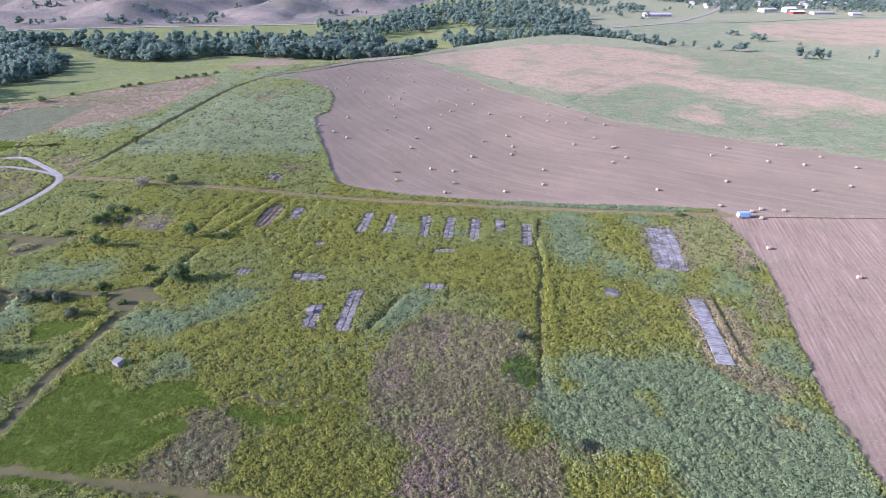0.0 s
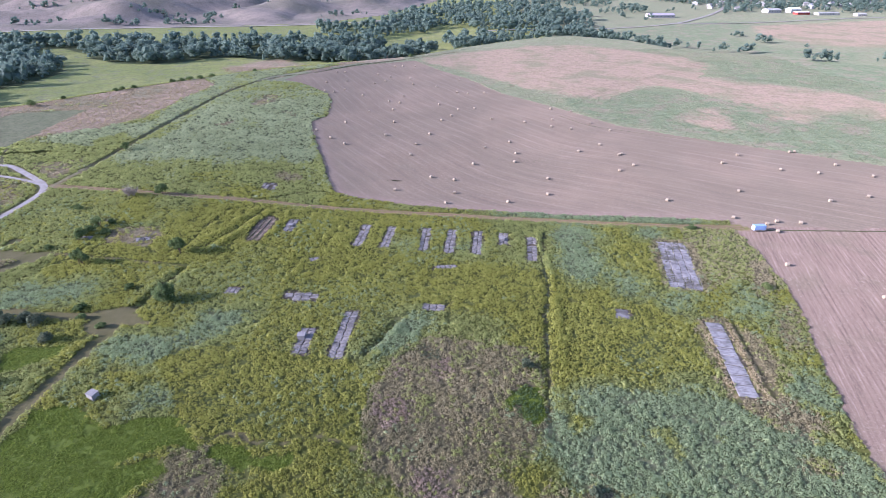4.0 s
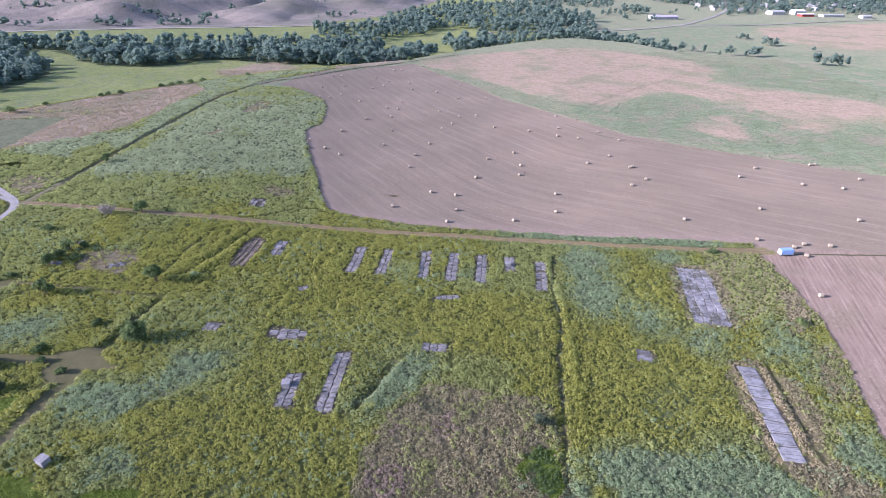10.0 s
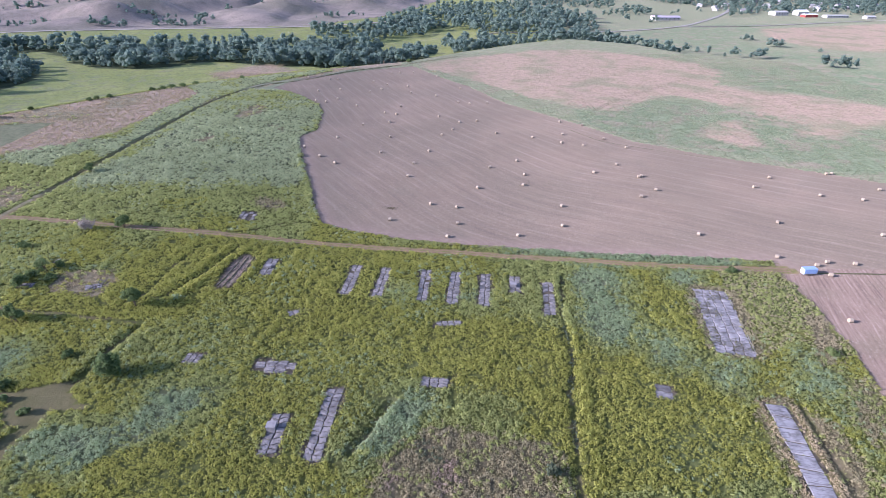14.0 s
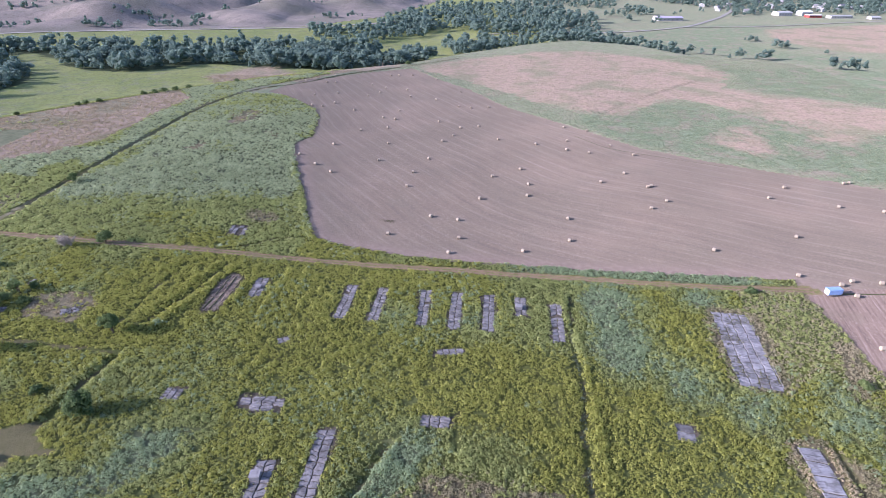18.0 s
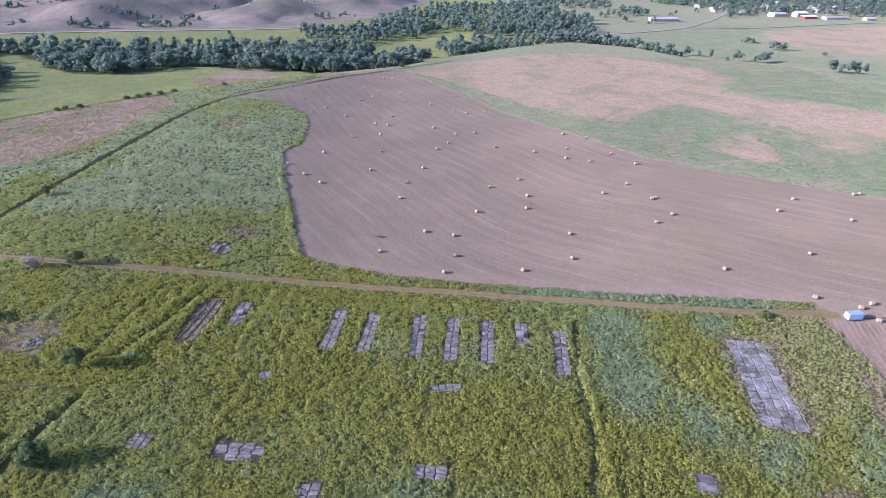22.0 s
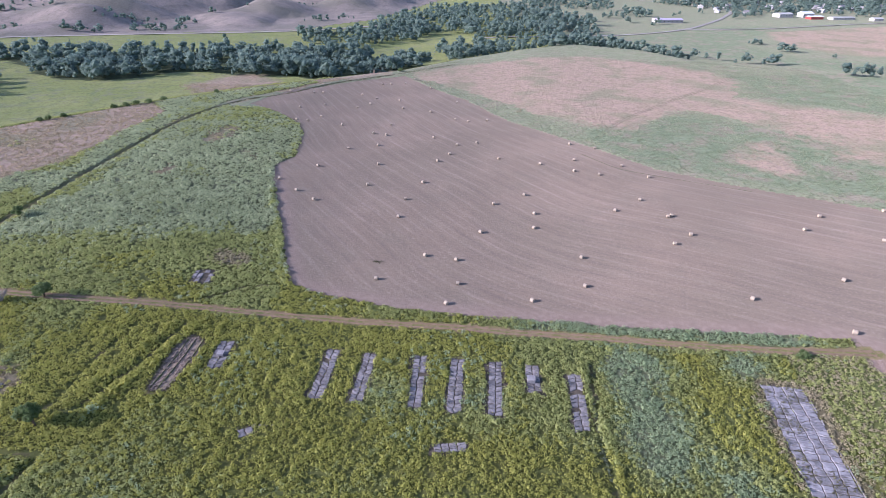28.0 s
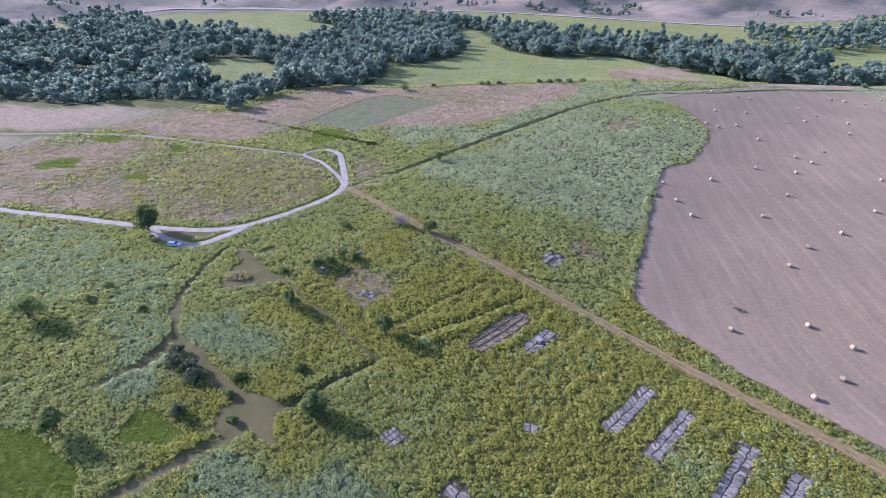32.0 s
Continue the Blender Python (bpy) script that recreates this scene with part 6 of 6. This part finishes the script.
for by in (-2.0, 0.1, 1.9):
    ribbon("soil_ridge", shifted([(-64.4, 181), (-63.6, 188), (-63.0, 195), (-62.9, 200.4)], by), 0.5, M_DARKDIRT, "low dark ridge of soil along the masonry strip", "soil", 0.04, 0.8, 0.9, 5, 0.2)
heap("rubble_strip", STRIP, 298, 0.5, "long strip of brown broken masonry and soil", "rubble", M_RUBBLE, 3)
heap("rubble_patch", [(-102.9, 176.9), (-101.4, 181.3), (-99.5, 180.8), (-99.6, 175.5)], 34, 0.6, "loose concrete rubble on bare brown ground", "rubble", M_CONCRETE, 4)
heap("kerb_remains", [(-39.2, 169.2), (-39, 170), (-34, 170.2), (-34, 169.5)], 12, 0.6, "broken line of old concrete kerb", "rubble", M_CONCRETE, 6)
heap("rubble_patch", [(-68, 240), (-64, 245), (-66, 246), (-70, 243)], 14, 0.5, "few concrete fragments in dry grass", "rubble", M_CONCRETE, 7)


# ---- the town and the sheds far off ----
def house(x, y, sx, sy, sz, rise, turn, wall, roof, label, category="house", windows=3):
    top = tagged(new("house" if category == "house" else "shed"), label, category, "far buildings")
    top.matrix_world = pose(x, y, float(height(x, y)) - 0.2, 0, 0, turn)
    part("wall", block(sx, sy, sz, (0, 0, 0)), wall, top)
    bm = bmesh.new()
    pts = [(-1, -1, 0), (1, -1, 0), (1, 1, 0), (-1, 1, 0), (-1, 0, 1), (1, 0, 1)]
    v = [bm.verts.new((a * (sx / 2 + 0.5), b * (sy / 2 + 0.5), sz + c * rise)) for a, b, c in pts]
    for f in ((0, 1, 5, 4), (2, 3, 4, 5), (0, 4, 3), (1, 2, 5), (3, 2, 1, 0)):
        bm.faces.new([v[k] for k in f])
    part("roof", bm, roof, top)
    for k in range(windows):
        wx = (k + 0.5) / windows * sx - sx / 2
        part("window", block(1.4, 0.12, 1.3, (wx, -sy / 2 - 0.02, sz * 0.45)), M_GLASS, top)
    part("door", block(1.1, 0.14, 2.1, (sx * 0.06, -sy / 2 - 0.03, 0.2)), M_TIMBER, top)


house(388, 1048, 44, 14, 5, 2.2, 8, M_SIDING, M_MAUVE, "long low shed under a mauve metal roof", "farm shed", 6)
house(372, 1052, 16, 12, 5, 2.2, 8, M_SIDING, M_MAUVE, "low shed with a mauve metal roof", "farm shed", 3)
house(688, 1138, 26, 13, 4.5, 1.6, 10, M_RED, M_WHITE, "wide red building with a pale roof", "store", 8)
house(690, 1170, 22, 16, 7, 3, 10, M_SIDING, M_WHITE, "large white metal hall in the town", "hall", 5)
house(645, 1165, 30, 18, 6, 2, 14, M_SIDING, M_SIDING, "white low-roofed workshop at the town edge", "workshop", 5)
house(735, 1135, 44, 14, 4, 1.5, 8, M_SIDING, M_SIDING, "long pale low building", "store", 8)
house(790, 1122, 18, 12, 4, 2, 4, M_SIDING, M_SIDING, "pale low building at the town edge", "store", 5)
town = random.Random(12)
for k in range(46):
    u = town.random()
    hx, hy = 560 + 640 * u + town.uniform(-20, 20), 1190 + 90 * u + town.uniform(0, 260)
    house(hx, hy, town.uniform(11, 18), town.uniform(8, 11), town.uniform(3, 5.5), town.uniform(2, 3.2), town.uniform(0, 180), M_SIDING, M_SHINGLE if k % 3 else M_SIDING,
          "small pale town house among shade trees", "house", 3)

# ---- concrete slabs, panel by panel ----
panel_luck = random.Random(21)


def panel_mesh(ring, rise, mat):
    """One broken panel: its outline, a rounded rim and a slightly domed top."""
    bm = bmesh.new()
    n = len(ring)
    mx, my = sum(p[0] for p in ring) / n, sum(p[1] for p in ring) / n
    rows = []
    for shrink, z in ((0.985, -0.3), (0.965, -0.02), (0.91, 0.05)):
        rows.append([bm.verts.new((mx + (a - mx) * shrink, my + (b - my) * shrink, z)) for a, b in ring])
    top = bm.verts.new((mx, my, 0.05 + rise))
    for i in range(n):
        j = (i + 1) % n
        for lo, hi in zip(rows, rows[1:]):
            bm.faces.new((lo[i], lo[j], hi[j], hi[i]))
        bm.faces.new((rows[2][i], rows[2][j], top))
    me = bpy.data.meshes.new("panel")
    bm.to_mesh(me)
    bm.free()
    me.materials.append(mat)
    return me


def lay_slab(x0, y0, x1, y1, width, columns, rows, k):
    """Panels between the joints of an uneven lattice, each sunk and tilted on its own."""
    long_way = math.hypot(x1 - x0, y1 - y0)
    turn = math.atan2(y1 - y0, x1 - x0)
    cx, cy = (x0 + x1) / 2, (y0 + y1) / 2
    base = pose(cx, cy, on(cx, cy), 0, 0, math.degrees(turn))
    broken, tidy = k in (18, 19), k in (16, 17)
    label = "broken round patch of old concrete panels in weeds" if broken else "old cracked concrete floor slab sunk in weeds"
    if k == 16:
        label = "wide weathered concrete floor with dark stains"
    if k == 17:
        label = "long bluish concrete floor ringed by straw grass"
    top = tagged(new("concrete_slab"), label, "concrete slab", "old building slabs")
    top.matrix_world = base
    back = base.inverted()
    du, dv = long_way / rows, width / columns
    wild = 0.3 if k == 16 else 0.12 if tidy or rows < 5 else 0.22
    lattice = {}
    for c in range(columns + 1):
        slip = panel_luck.uniform(-0.3, 0.3) * du * (not tidy and rows > 4)
        for r in range(rows + 1):
            edge = r in (0, rows)
            u = r * du - long_way / 2 + (0 if edge and tidy else slip + panel_luck.uniform(-wild, wild) * du)
            v = c * dv - width / 2 + panel_luck.uniform(-wild, wild) * dv * (0.35 if tidy or c in (0, columns) else 0.5)
            lattice[c, r] = Vector((u, v))
    bow = {}

    def side(a, b):
        """The joint between two lattice points, bowed the same way for both its panels."""
        key = (min(a, b), max(a, b))
        if key not in bow:
            p, q = lattice[key[0]], lattice[key[1]]
            n = Vector((p.y - q.y, q.x - p.x))
            bow[key] = [p.lerp(q, f) + n * panel_luck.uniform(-1, 1) * (0.02 if k == 17 else 0.1) for f in (0.33, 0.67)]
        return bow[key] if a < b else bow[key][::-1]

    for c in range(columns):
        for r in range(rows):
            if panel_luck.random() < (0.3 if broken else 0.0 if tidy else 0.015):
                continue
            if k == 11 and (r in (0, rows - 1) and c in (0, 1, columns - 1)):
                continue
            loop = [(c, r), (c, r + 1), (c + 1, r + 1), (c + 1, r)]
            ring = []
            for i in range(4):
                ring += [lattice[loop[i]]] + side(loop[i], loop[(i + 1) % 4])
            mid = sum(ring, Vector((0, 0))) / len(ring)
            gap = (0.07 if tidy else 0.09) * panel_luck.uniform(0.6, 1.5)
            ring = [(p - mid) * max(0.5, 1 - gap / (p - mid).length) for p in ring][::-1]
            p = base @ Vector((mid.x, mid.y, 0))
            slope = (on(p.x + math.cos(turn), p.y + math.sin(turn)) - on(p.x - math.cos(turn), p.y - math.sin(turn))) / 2
            lean = 1.2 if tidy else 2.8
            tilt = pose(0, 0, 0, panel_luck.uniform(-lean, lean), -math.degrees(math.atan(slope)) + panel_luck.uniform(-lean, lean), 0)
            where = pose(p.x, p.y, on(p.x, p.y, panel_luck.uniform(0.08, 0.13) if tidy else panel_luck.uniform(0.06, 0.15)), 0, 0, math.degrees(turn)) @ tilt
            ob = new("panel", panel_mesh([(v.x, v.y) for v in ring], 0.01 if tidy else panel_luck.uniform(0.0, 0.12), M_FLOOR if tidy else M_CONCRETE))
            ob.parent = top
            ob.matrix_basis = back @ where


for k, s in enumerate(SLABS):
    lay_slab(*s, k)
# a pale kerb left along the east edge of the wide floor
kerb = tagged(new("kerb_row"), "broken row of pale kerb stones along the wide floor", "kerb")
kerb.matrix_world = pose(85.3, 165.4, on(85.3, 165.4), 0, 0, -102.0)
back = kerb.matrix_world.inverted()
kerb_stone = block(1.7, 0.2, 0.2, (0, 0, 0), 0.02)
kerb_mesh = bpy.data.meshes.new("kerb_stone")
kerb_stone.to_mesh(kerb_mesh)
kerb_stone.free()
kerb_mesh.materials.append(M_PALE)
for f in (0.16, 0.22, 0.34, 0.52, 0.58, 0.64, 0.7, 0.76, 0.82, 0.88, 0.94):
    kx, ky = 84.1 - 6.7 * f + 4.85, 181.1 - 31.6 * f - 1.0
    ob = new("kerb_stone", kerb_mesh)
    ob.parent = kerb
    ob.matrix_basis = back @ pose(kx, ky, on(kx, ky, 0.05), 0, 0, -102.0 + panel_luck.uniform(-1.5, 1.5))
